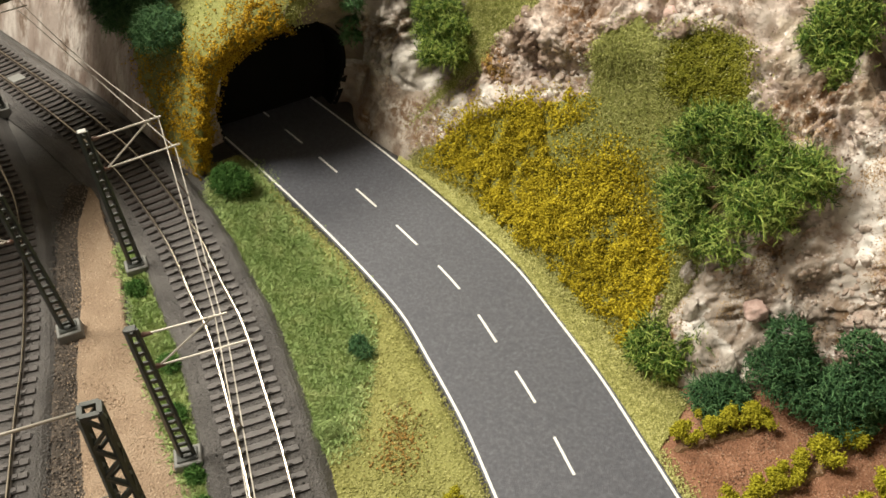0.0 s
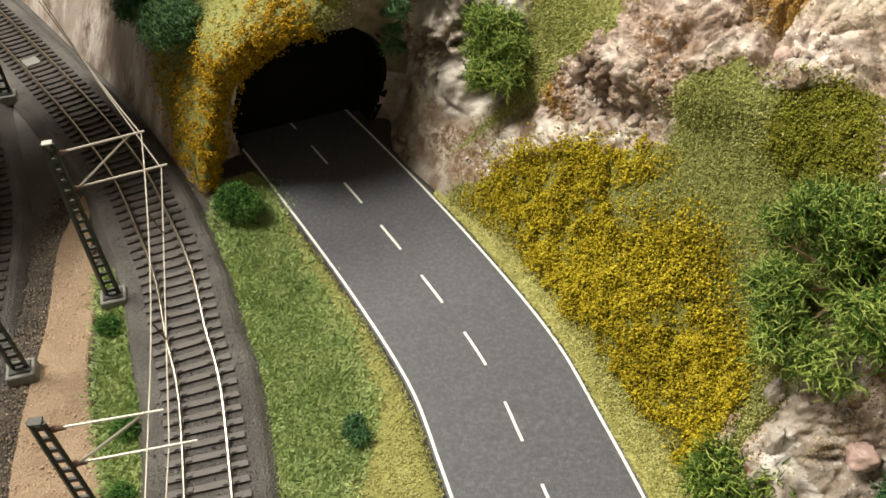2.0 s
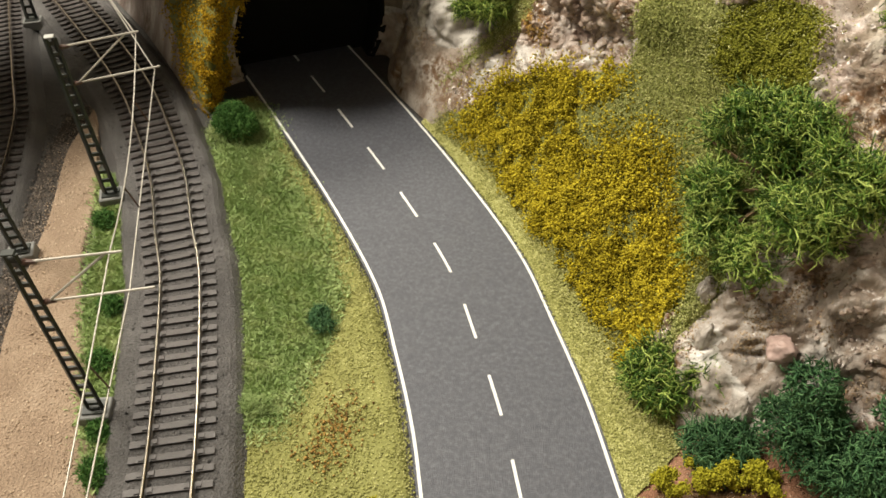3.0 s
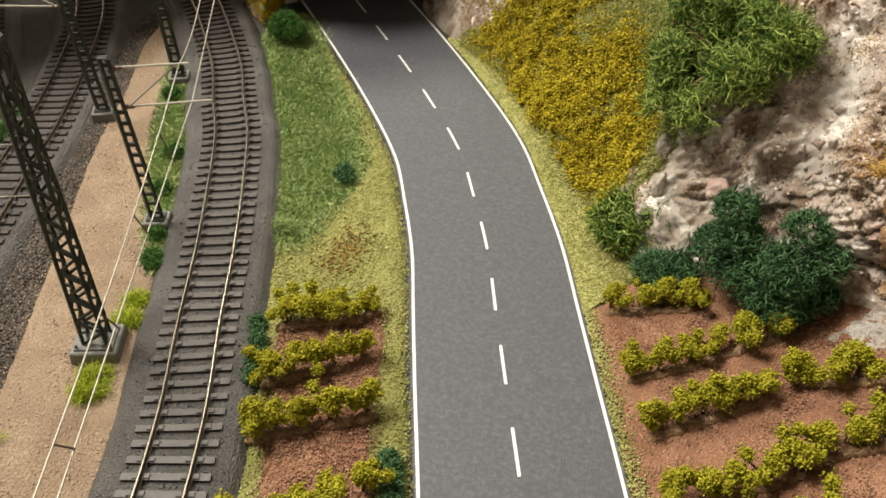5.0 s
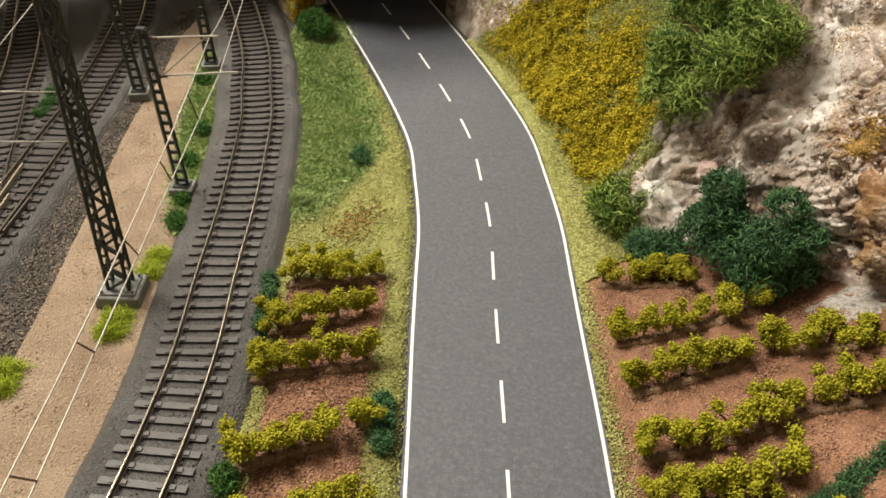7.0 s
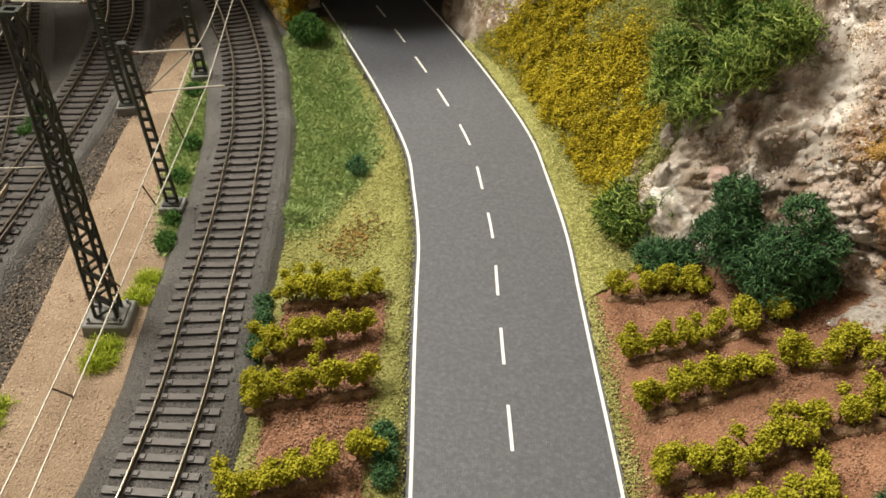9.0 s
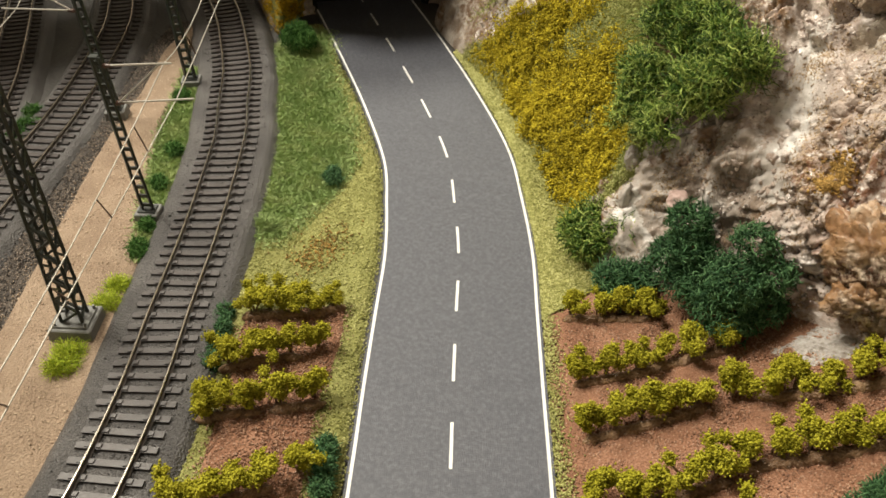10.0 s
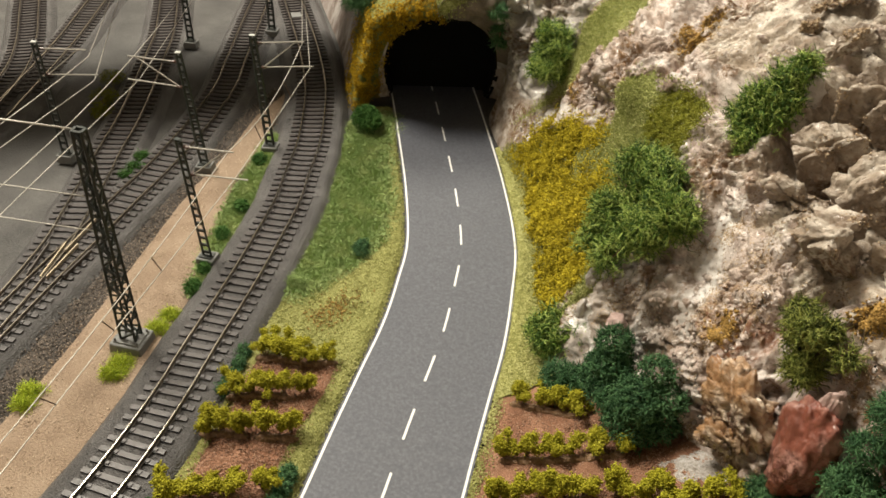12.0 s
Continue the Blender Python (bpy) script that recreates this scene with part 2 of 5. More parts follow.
MAT_STREAK = rock_material("streaked_brown_plaster", ((0.21, 0.160, 0.122), (0.42, 0.362, 0.315), (0.62, 0.575, 0.535)), (0.17, 0.10, 0.05), 0.12, (1, 1, 0.35), 0.0022)
MAT_EARTH = material("brown_painted_board", [(0.085, 0.066, 0.045), (0.13, 0.102, 0.072), (0.18, 0.145, 0.105)], 200, 0.7, 0.6, 5)
MAT_SLAB = rock_material("smooth_brown_plaster", ((0.20, 0.15, 0.115), (0.32, 0.26, 0.21), (0.50, 0.445, 0.39)), (0.16, 0.09, 0.045), 0.3, (1, 1, 1), 0.0016)
MAT_RED = rock_material("red_brown_stone", ((0.185, 0.055, 0.034), (0.29, 0.095, 0.062), (0.48, 0.26, 0.21)), (0.12, 0.036, 0.022), 0.3, (1, 1, 1), 0.0012)


# ---------------------------------------------------------------- shape helpers
def mesh_of(name, verts, faces, smooth=False):
    me = bpy.data.meshes.new(name)
    me.from_pydata([tuple(v) for v in verts], [], [tuple(f) for f in faces])
    if smooth:
        me.polygons.foreach_set("use_smooth", [True] * len(me.polygons))
    me.update()
    return me


def mesh_fast(name, verts, tris):
    """A mesh of triangles from two arrays."""
    verts, tris = np.asarray(verts, np.float32), np.asarray(tris, np.int32)
    me = bpy.data.meshes.new(name)
    me.vertices.add(len(verts)), me.loops.add(tris.size), me.polygons.add(len(tris))
    me.vertices.foreach_set("co", verts.ravel())
    me.loops.foreach_set("vertex_index", tris.ravel())
    me.polygons.foreach_set("loop_start", np.arange(0, tris.size, 3, dtype=np.int32))
    me.update(calc_edges=True)
    me.validate()
    return me


def put(name, me, mat, parent=None, label="", at=None):
    ob = new(name, me)
    if mat is not None and not me.materials:
        me.materials.append(mat)
    if parent is not None:
        ob.parent = parent
    if at is not None:
        ob.matrix_basis = at
    if label:
        ob["label"] = label
    return ob


def thing(name, label, category, at=None, group="", kind=""):
    ob = new(name)
    ob.empty_display_size = 0.01
    if at is not None:
        ob.matrix_basis = at
    return tagged(ob, label, category, group, kind)


def finish(bm, name, smooth=False):
    bmesh.ops.recalc_face_normals(bm, faces=bm.faces)
    me = bpy.data.meshes.new(name)
    bm.to_mesh(me)
    bm.free()
    if smooth:
        me.polygons.foreach_set("use_smooth", [True] * len(me.polygons))
    return me


def box_mesh(name, x, y, z, bevel=0.0, top=1.0):
    """A box standing on z = 0, its top scaled, its edges bevelled."""
    bm = bmesh.new()
    bmesh.ops.create_cube(bm, size=1)
    for v in bm.verts:
        k = top if v.co.z > 0 else 1.0
        v.co = Vector((v.co.x * x * k, v.co.y * y * k, (v.co.z + 0.5) * z))
    if bevel:
        bmesh.ops.bevel(bm, geom=bm.edges, offset=bevel, segments=1, affect="EDGES")
    return finish(bm, name)


def tube(points, radius, sides=6):
    """Verts and faces of a tube along a line of points."""
    pts = [Vector(p) for p in points]
    verts, faces = [], []
    for i, p in enumerate(pts):
        d = (pts[min(i + 1, len(pts) - 1)] - pts[max(i - 1, 0)]).normalized()
        a = d.orthogonal().normalized() if abs(d.z) > 0.99 else d.cross(Vector((0, 0, 1))).normalized()
        b = d.cross(a)
        r = radius[i] if isinstance(radius, (list, tuple)) else radius
        for k in range(sides):
            w = 2 * math.pi * k / sides
            verts.append(p + (a * math.cos(w) + b * math.sin(w)) * r)
        if i:
            for k in range(sides):
                o, q = (i - 1) * sides, (k + 1) % sides
                faces.append((o + k, o + q, o + sides + q, o + sides + k))
    n = len(verts)
    faces.append(tuple(range(sides))[::-1])
    faces.append(tuple(range(n - sides, n)))
    return verts, faces


def joined(pieces):
    verts, faces = [], []
    for v, f in pieces:
        o = len(verts)
        verts += list(v)
        faces += [tuple(i + o for i in q) for q in f]
    return verts, faces


def bar(a, b, w, h=None):
    """A square bar from a to b."""
    a, b = Vector(a), Vector(b)
    d = (b - a).normalized()
    s = d.orthogonal().normalized() if abs(d.z) > 0.99 else d.cross(Vector((0, 0, 1))).normalized()
    t = d.cross(s)
    h = h or w
    verts = [p + s * (i * w / 2) + t * (j * h / 2) for p in (a, b) for i, j in ((-1, -1), (1, -1), (1, 1), (-1, 1))]
    return verts, [(0, 1, 2, 3), (7, 6, 5, 4), (0, 4, 5, 1), (1, 5, 6, 2), (2, 6, 7, 3), (3, 7, 4, 0)]


def spline(points, step):
    """A Catmull-Rom line through plan points in millimetres, resampled evenly, in metres."""
    p = np.array(points, float) / 1000.0
    p = np.vstack([2 * p[0] - p[1], p, 2 * p[-1] - p[-2]])
    out = []
    for i in range(1, len(p) - 2):
        for t in np.linspace(0, 1, 40, endpoint=False):
            out.append(0.5 * (2 * p[i] + (p[i + 1] - p[i - 1]) * t + (2 * p[i - 1] - 5 * p[i] + 4 * p[i + 1] - p[i + 2]) * t * t
                              + (3 * p[i] - p[i - 1] - 3 * p[i + 1] + p[i + 2]) * t ** 3))
    out.append(p[-2])
    out = np.array(out)
    s = np.r_[0, np.cumsum(np.linalg.norm(np.diff(out, axis=0), axis=1))]
    at = np.linspace(0, s[-1], max(2, int(round(s[-1] / step)) + 1))
    return np.array([np.interp(at, s, out[:, k]) for k in range(out.shape[1])]).T


def sides_of(path):
    d = np.gradient(path, axis=0)
    d /= np.linalg.norm(d, axis=1)[:, None]
    return d, np.c_[d[:, 1], -d[:, 0]]


def sweep(path, profile, wobble=0.0, smooth=False, name="strip", lift=False):
    """A closed cross-section of (offset to the right, z) swept along a plan path."""
    d, s = sides_of(path)
    k = len(profile)
    verts, faces = [], []
    for i, p in enumerate(path):
        for o, z in profile:
            w = wobble * noise.noise(Vector((p[0] * 60, p[1] * 60, o * 40))) if wobble else 0
            verts.append((p[0] + s[i][0] * (o + w), p[1] + s[i][1] * (o + w), z + (sag(*p) if lift else 0)))
        if i:
            for j in range(k):
                q = (j + 1) % k
                a = (i - 1) * k
                faces.append((a + j, a + k + j, a + k + q, a + q))
    faces.append(tuple(range(k)))
    faces.append(tuple(range(len(verts) - k, len(verts)))[::-1])
    return mesh_of(name, verts, faces, smooth)


def inside(poly, pts):
    poly, hit = np.asarray(poly, float), np.zeros(len(pts), bool)
    x, y = pts[:, 0], pts[:, 1]
    for (x0, y0), (x1, y1) in zip(poly, np.roll(poly, -1, axis=0)):
        c = (y0 > y) != (y1 > y)
        hit ^= c & (x < (x1 - x0) * (y - y0) / (y1 - y0 + 1e-12) + x0)
    return hit


RNG = np.random.default_rng(7)


def in_poly(poly_mm, count, soft=0.0):
    """Random plan points in a polygon given in millimetres, with a ragged border."""
    poly = np.asarray(poly_mm, float) / 1000
    lo, hi = poly.min(0) - soft, poly.max(0) + soft
    got = np.zeros((0, 2))
    while len(got) < count:
        p = lo + RNG.random((count * 2, 2)) * (hi - lo)
        keep = inside(poly, p + RNG.normal(0, soft, p.shape) if soft else p)
        got = np.vstack([got, p[keep]])
    return got[:count]


def turns(n):
    q = RNG.normal(size=(n, 4))
    q /= np.linalg.norm(q, axis=1)[:, None]
    w, x, y, z = q.T
    return np.stack([np.stack([1 - 2 * (y * y + z * z), 2 * (x * y - z * w), 2 * (x * z + y * w)], 1),
                     np.stack([2 * (x * y + z * w), 1 - 2 * (x * x + z * z), 2 * (y * z - x * w)], 1),
                     np.stack([2 * (x * z - y * w), 2 * (y * z + x * w), 1 - 2 * (x * x + y * y)], 1)], 1)


TETRA = np.array([(1, 1, 1), (-1, -1, 1), (-1, 1, -1), (1, -1, -1)]) * 0.72
TETRA_F = np.array([(0, 1, 2), (0, 3, 1), (0, 2, 3), (1, 3, 2)])


def flakes(points, size):
    """Crumbs of foam or flock, one at each point."""
    n = len(points)
    k = size * RNG.uniform(0.6, 1.35, (n, 1, 1))
    shape = TETRA[None] * RNG.uniform(0.65, 1.2, (n, 4, 1)) * k
    v = np.einsum("nij,nkj->nki", turns(n), shape) + np.asarray(points)[:, None, :]
    return v.reshape(-1, 3), (TETRA_F[None] + 4 * np.arange(n)[:, None, None]).reshape(-1, 3)


def fibres(points, ways, length, radius, curl=0.5, segs=4):
    """Short bent threads that grow from the points along the ways."""
    n = len(points)
    d = np.asarray(ways, float)
    d /= np.linalg.norm(d, axis=1)[:, None] + 1e-9
    p, rings = np.array(points, float), []
    step = (length * RNG.uniform(0.6, 1.3, (n, 1))) / segs
    for i in range(segs + 1):
        ref = np.where(np.abs(d[:, 2:3]) > 0.9, [[1.0, 0, 0]], [[0, 0, 1.0]])
        a = np.cross(d, ref)
        a /= np.linalg.norm(a, axis=1)[:, None]
        b = np.cross(d, a)
        r = radius * (1 - 0.5 * i / segs)
        rings.append(np.stack([p + r * (a * math.cos(w) + b * math.sin(w)) for w in (0, 2.0944, 4.18879)], 1))
        p = p + d * step
        d = d + RNG.normal(0, curl, (n, 3))
        d /= np.linalg.norm(d, axis=1)[:, None]
    v = np.stack(rings, 1).reshape(-1, 3)
    f = []
    for i in range(segs):
        for k in range(3):
            q = (k + 1) % 3
            f += [(i * 3 + k, i * 3 + q, i * 3 + 3 + q), (i * 3 + k, i * 3 + 3 + q, i * 3 + 3 + k)]
    e = segs * 3
    f.append((e, e + 1, e + 2))
    return v, (np.array(f)[None] + (segs + 1) * 3 * np.arange(n)[:, None, None]).reshape(-1, 3)


def blades(points, height, width, lean=0.5):
    """Grass blades of one bent pair of triangles."""
    n = len(points)
    a = RNG.uniform(0, 2 * np.pi, n)
    s = np.c_[np.cos(a), np.sin(a), np.zeros(n)] * width / 2
    h = height * RNG.uniform(0.5, 1.25, (n, 1))
    up = np.c_[RNG.normal(0, lean, (n, 2)), np.ones(n)]
    up /= np.linalg.norm(up, axis=1)[:, None]
    p = np.asarray(points)
    bend = np.c_[RNG.normal(0, 0.3, (n, 2)), np.zeros(n)] * h
    v = np.stack([p - s, p + s, p + up * h * 0.6 + s * 0.8, p + up * h + bend], 1).reshape(-1, 3)
    f = np.array([(0, 1, 2), (0, 2, 3)])
    return v, (f[None] + 4 * np.arange(n)[:, None, None]).reshape(-1, 3)


def stuff(name, arrays, mat, label, category):
    return tagged(put(name, mesh_fast(name, *arrays), mat), label, category, kind="stuff")


# ---------------------------------------------------------------- lie of the land
T1_MM = [(-429.0, 623.1), (-379.0, 581.1), (-326.0, 534.1), (-274.0, 487.1), (-228.3, 443.7), (-191.3, 404.7), (-162.3, 367.0), (-138.1, 331.7), (-119.4, 297.6), (-102.5, 267.8), (-83.5, 223.9), (-68.2, 185.7), (-52.9, 143.5), (-37.6, 103.8), (-26.4, 67.1), (-17.3, 29.2), (-5.3, -20.8), (8.7, -80.8), (26.7, -150.9), (44.7, -210.9)]
P1_LINE = spline(T1_MM, 0.01)


def sag(x, y):
    """How far the road and the strips beside it lie above or below the board."""
    far = np.min(np.hypot(P1_LINE[:, 0] - x, P1_LINE[:, 1] - y))
    right = x > np.interp(y, P1_LINE[::-1, 1], P1_LINE[::-1, 0])
    z = np.interp(y, (0.0, 0.105, 0.150, 0.185, 0.215, 0.250, 0.285, 0.322, 0.360, 0.400, 0.450), (3.6, 3.6, 2.0, 0.2, -1.6, -3.0, -3.7, -2.2, -0.8, 1.4, 1.8)) / 1000
    return z * min(1.0, max(0.0, (far - 0.021) / 0.016)) if right else 0.0


# ---------------------------------------------------------------- the board and the room
def panel(name, lo, hi, mat, kind="structure"):
    bm = bmesh.new()
    bmesh.ops.create_cube(bm, size=1)
    for v in bm.verts:
        v.co = Vector([lo[i] + (v.co[i] + 0.5) * (hi[i] - lo[i]) for i in range(3)])
    return tagged(put(name, finish(bm, name), mat), kind=kind)


bm = bmesh.new()
bmesh.ops.create_grid(bm, x_segments=150, y_segments=150, size=0.5)
for v in bm.verts:
    x, y = -0.15 + v.co.x * 1.2, 0.275 + v.co.y * 1.25
    v.co = Vector((x, y, sag(x, y) - 0.0016 + 0.0006 * noise.noise(Vector((x * 25, y * 25, 0)))))
ground = put("ground", finish(bm, "ground", True), MAT_BOARD)
tagged(ground, "dark grey-brown painted layout board", "ground", kind="structure")
panel("layout_table", (-0.75, -0.35, -0.85), (0.45, 0.90, -0.012), MAT_BOARD)
panel("floor", (-2.1, -1.8, -0.90), (1.9, 2.0, -0.85), MAT_FLOOR)
panel("ceiling", (-2.1, -1.8, 1.75), (1.9, 2.0, 1.80), MAT_WALL)
panel("wall_west", (-2.1, -1.8, -0.85), (-2.0, 2.0, 1.75), MAT_WALL)
panel("wall_east", (1.8, -1.8, -0.85), (1.9, 2.0, 1.75), MAT_WALL)
panel("wall_south", (-2.0, -1.8, -0.85), (1.8, -1.7, 1.75), MAT_WALL)
panel("wall_north", (-2.0, 1.9, -0.85), (1.8, 2.0, 1.75), MAT_WALL)

# ---------------------------------------------------------------- the road
ROAD_MM = [(-270, 640), (-215, 580), (-152, 508), (-101, 448), (-63, 402), (-25, 355), (10, 306), (29, 267), (45, 229), (58, 190), (71, 151), (84, 113), (103, 56), (121, 0), (140, -60), (162, -135), (186, -220)]
ROAD = spline(ROAD_MM, 0.003)
HALF, HALF_L = 0.0364, 0.0362
road = tagged(put("road", sweep(ROAD, [(-HALF, -0.003), (-HALF, 0.0008), (HALF_L, 0.0008), (HALF_L, -0.003)], lift=True), MAT_ROAD),
              "grey two-lane model road with white markings", "road", kind="structure")
for k, side in enumerate((-1, 1)):
    o = HALF_L - 0.0016 if side > 0 else 0.0016 - HALF
    put("edge_line", sweep(ROAD, [(o - 0.0006, 0.0006), (o - 0.0006, 0.00095), (o + 0.0006, 0.00095), (o + 0.0006, 0.0006)], lift=True), MAT_PAINT, road, "white edge line")
# dashes: one begins at the plan point (-100, 448), 41.5 mm apart, half of it painted
run = np.r_[0, np.cumsum(np.linalg.norm(np.diff(ROAD, axis=0), axis=1))]
start = run[np.argmin(np.hypot(ROAD[:, 0] + 0.1014, ROAD[:, 1] - 0.4483))]
for i in range(-4, 15):
    s0 = start + i * 0.0408
    cut = np.linspace(s0, s0 + 0.0205, 8)
    p = np.c_[np.interp(cut, run, ROAD[:, 0]), np.interp(cut, run, ROAD[:, 1])]
    put("lane_dash", sweep(p, [(-0.0006, 0.0006), (-0.0006, 0.00095), (0.0006, 0.00095), (0.0006, 0.0006)], lift=True), MAT_PAINT, road, "white lane dash")


# ---------------------------------------------------------------- railway tracks
def track(name, points, label, bed_z=0.0, near=0.0235, far=0.0235):
    path = spline(points, 0.004)
    ob = thing(name, label, "railway track")
    z = bed_z
    prof = [(-near, -0.004), (0.0004 - near, 0.0001 + z), (0.0042 - near, 0.0038 + z), (0.0062 - near, 0.0047 + z), (-0.0158, 0.0048 + z), (0.0158, 0.0048 + z), (far - 0.0066, 0.0047 + z), (far - 0.0046, 0.0038 + z), (far - 0.0006, -0.0002 + z), (far, -0.004)]
    put("ballast_bed", sweep(path, prof, 0.0006), MAT_BED, ob, "dark grey moulded ballast bed")
    for side in (-1, 1):
        c = side * 0.00825
        put("rail_web", sweep(path, [(c - 0.0009, 0.0056 + z), (c - 0.0003, 0.0060 + z), (c - 0.0003, 0.0072 + z), (c + 0.0003, 0.0072 + z), (c + 0.0003, 0.0060 + z), (c + 0.0009, 0.0056 + z)]), MAT_RAIL_SIDE, ob, "tarnished rail web")
        put("rail_head", sweep(path, [(c - 0.0004, 0.0072 + z), (c - 0.0004, 0.0079 + z), (c - 0.0002, 0.0081 + z), (c + 0.0002, 0.0081 + z), (c + 0.0004, 0.0079 + z), (c + 0.0004, 0.0072 + z)]), MAT_RAIL, ob, "shiny nickel rail head")
    return ob, path


def sleeper_mesh():
    pieces = [bar((-0.015, 0, 0.0050), (0.015, 0, 0.0050), 0.0027, 0.0018)]
    for s in (-1, 1):
        for o in (-0.0021, 0.0021):
            pieces.append(bar((s * 0.00825 + o, -0.0009, 0.0060), (s * 0.00825 + o, 0.0009, 0.0060), 0.0018, 0.0009))
    v, f = joined(pieces)
    bm = bmesh.new()
    vs = [bm.verts.new(p) for p in v]
    for q in f:
        bm.faces.new([vs[i] for i in q])
    return finish(bm, "sleeper")


SLEEPER = sleeper_mesh()
SLEEPER.materials.append(MAT_SLEEPER)


def lay_sleepers(ob, path, z=0.0, pitch=0.0066, lo=-1e9, hi=1e9, skip=None):
    run = np.r_[0, np.cumsum(np.linalg.norm(np.diff(path, axis=0), axis=1))]
    d, _ = sides_of(path)
    for s in np.arange(pitch / 2, run[-1], pitch):
        x, y = np.interp(s, run, path[:, 0]), np.interp(s, run, path[:, 1])
        if not lo < y < hi or (skip and skip(x, y)):
            continue
        a = math.degrees(math.atan2(np.interp(s, run, d[:, 1]), np.interp(s, run, d[:, 0]))) - 90
        put("sleeper", SLEEPER, None, ob, "", pose(x, y, z, 0, 0, a + random.uniform(-0.4, 0.4)))


TB_MM = [(-420, 620), (-356, 518), (-282, 407), (-252, 362), (-224, 303), (-204, 251), (-193, 215), (-181, 178), (-167, 132), (-151, 85), (-136, 40), (-116, -20), (-90, -100)]
TA_MM = [(-470, 508), (-421, 458), (-373, 409), (-340, 368), (-302, 320), (-270, 277), (-249, 245), (-229, 217), (-207, 184), (-188, 155), (-170, 118), (-156, 85)]
TC_MM = [(-620, 455), (-570, 413), (-517, 372), (-458, 327), (-415, 287), (-380, 240), (-352, 190), (-330, 140), (-310, 80), (-290, 0)]
TD_MM = [(-540, 510), (-500, 450), (-474, 411), (-435, 356), (-404, 308), (-372, 255), (-350, 215), (-345, 165)]
track_main, P1 = track("main_track", T1_MM, "curved railway track with nickel rails on dark ballast", near=0.0262, far=0.0275)
track_b, PB = track("yard_track", TB_MM, "railway track with nickel rails beside a sand strip", bed_z=-0.0015)
track_a, PA = track("branch_track", TA_MM, "railway track branching off over a turnout", bed_z=-0.0016)
track_c, PC = track("far_track", TC_MM, "railway track at the far side of the yard", bed_z=-0.0015)
track_d, PD = track("crossover_track", TD_MM, "railway track meeting another at a turnout", bed_z=-0.0016)

# ---------------------------------------------------------------- strips of sand and gravel
SAND_L = [(-212, 392), (-204, 345), (-186, 298), (-170, 244), (-147, 184), (-127, 134), (-112, 95), (-99, 55), (-82, 0), (-60, -70)]
SAND_R = [(-208, 395), (-196, 366), (-172, 322), (-152, 272), (-122, 224), (-91, 177), (-65, 117), (-51, 78), (-39, 37), (-24, -20), (-5, -80)]


def region_sheet(name, left, right, z, mat, label, category, ragged=0.0015, bumps=0.0006):
    a, b = spline(left, 0.0025), spline(right, 0.0025)
    n = max(len(a), len(b))
    pick = lambda p: np.array([np.interp(np.linspace(0, 1, n), np.linspace(0, 1, len(p)), p[:, k]) for k in range(2)]).T
    a, b, cols = pick(a), pick(b), 18
    verts, faces = [], []
    for i in range(n):
        for j in range(cols + 1):
            t = j / cols
            p = a[i] * (1 - t) + b[i] * t
            if j in (0, cols):
                p = p + ragged * np.array([noise.noise(Vector((p[0] * 220, p[1] * 220, 3))), noise.noise(Vector((p[0] * 220, p[1] * 220, 9)))]) * 1.6
            h = sag(*p) + (-0.003 if j in (0, cols) else z) + (0 if j in (0, cols) else bumps * noise.noise(Vector((p[0] * 90, p[1] * 90, 5))))
            verts.append((p[0], p[1], h))
            if i and j:
                k = i * (cols + 1) + j
                faces.append((k - cols - 2, k - cols - 1, k, k - 1))
    return tagged(put(name, mesh_of(name, verts, faces, True), mat), label, category, kind="structure")


region_sheet("sand_strip", SAND_L, SAND_R, 0.0012, MAT_SAND, "strip of pale tan sand between two tracks", "sand")
GRAVEL_L = [(-226, 392), (-215, 345), (-199, 298), (-186, 258), (-165, 200), (-148, 150), (-132, 100), (-118, 55), (-100, 0), (-78, -70)]
region_sheet("gravel_strip", GRAVEL_L, [(x + 4, y) for x, y in SAND_L], 0.0004, MAT_GRAVEL, "dark brown gravel beside the sand strip", "gravel", 0.003)

# ---------------------------------------------------------------- the hill
# stations along its foot; at each the foot, three heights of the face and the crest (millimetres)
FOOT = [(-430, 668, 0), (-309, 558, 0), (-225, 481, 0), (-151, 402, 0), (-147, 432, 0), (-106, 460, 0), (-66, 487, 0), (-54, 453, 0), (-17, 409, 2), (20, 374, 0), (45, 336, 0), (68, 302, 0), (86, 266, 0), (99, 242, 3), (126, 228, 10), (160, 222, 22), (187, 205, 35), (214, 184, 42), (240, 160, 52), (300, 60, 72)]
LOW = [(-412, 684, 45), (-295, 570, 45), (-213, 490, 42), (-147, 404, 28), (-135, 420, 42), (-96, 445, 44), (-58, 471, 44), (-36, 452, 46), (2, 432, 50), (30, 397, 48), (56, 356, 46), (86, 316, 48), (107, 284, 50), (113, 258, 40), (135, 243, 42), (166, 232, 50), (189, 208, 58), (218, 190, 64), (246, 166, 70), (310, 70, 90)]
MID = [(-398, 698, 85), (-282, 584, 82), (-198, 504, 72), (-138, 410, 64), (-118, 417, 73), (-89, 434, 77), (-60, 456, 73), (-32, 455, 80), (12, 444, 86), (46, 394, 82), (77, 360, 88), (106, 326, 92), (130, 292, 92), (148, 264, 88), (162, 252, 88), (180, 224, 86), (195, 210, 86), (222, 193, 90), (252, 170, 96), (320, 78, 112)]
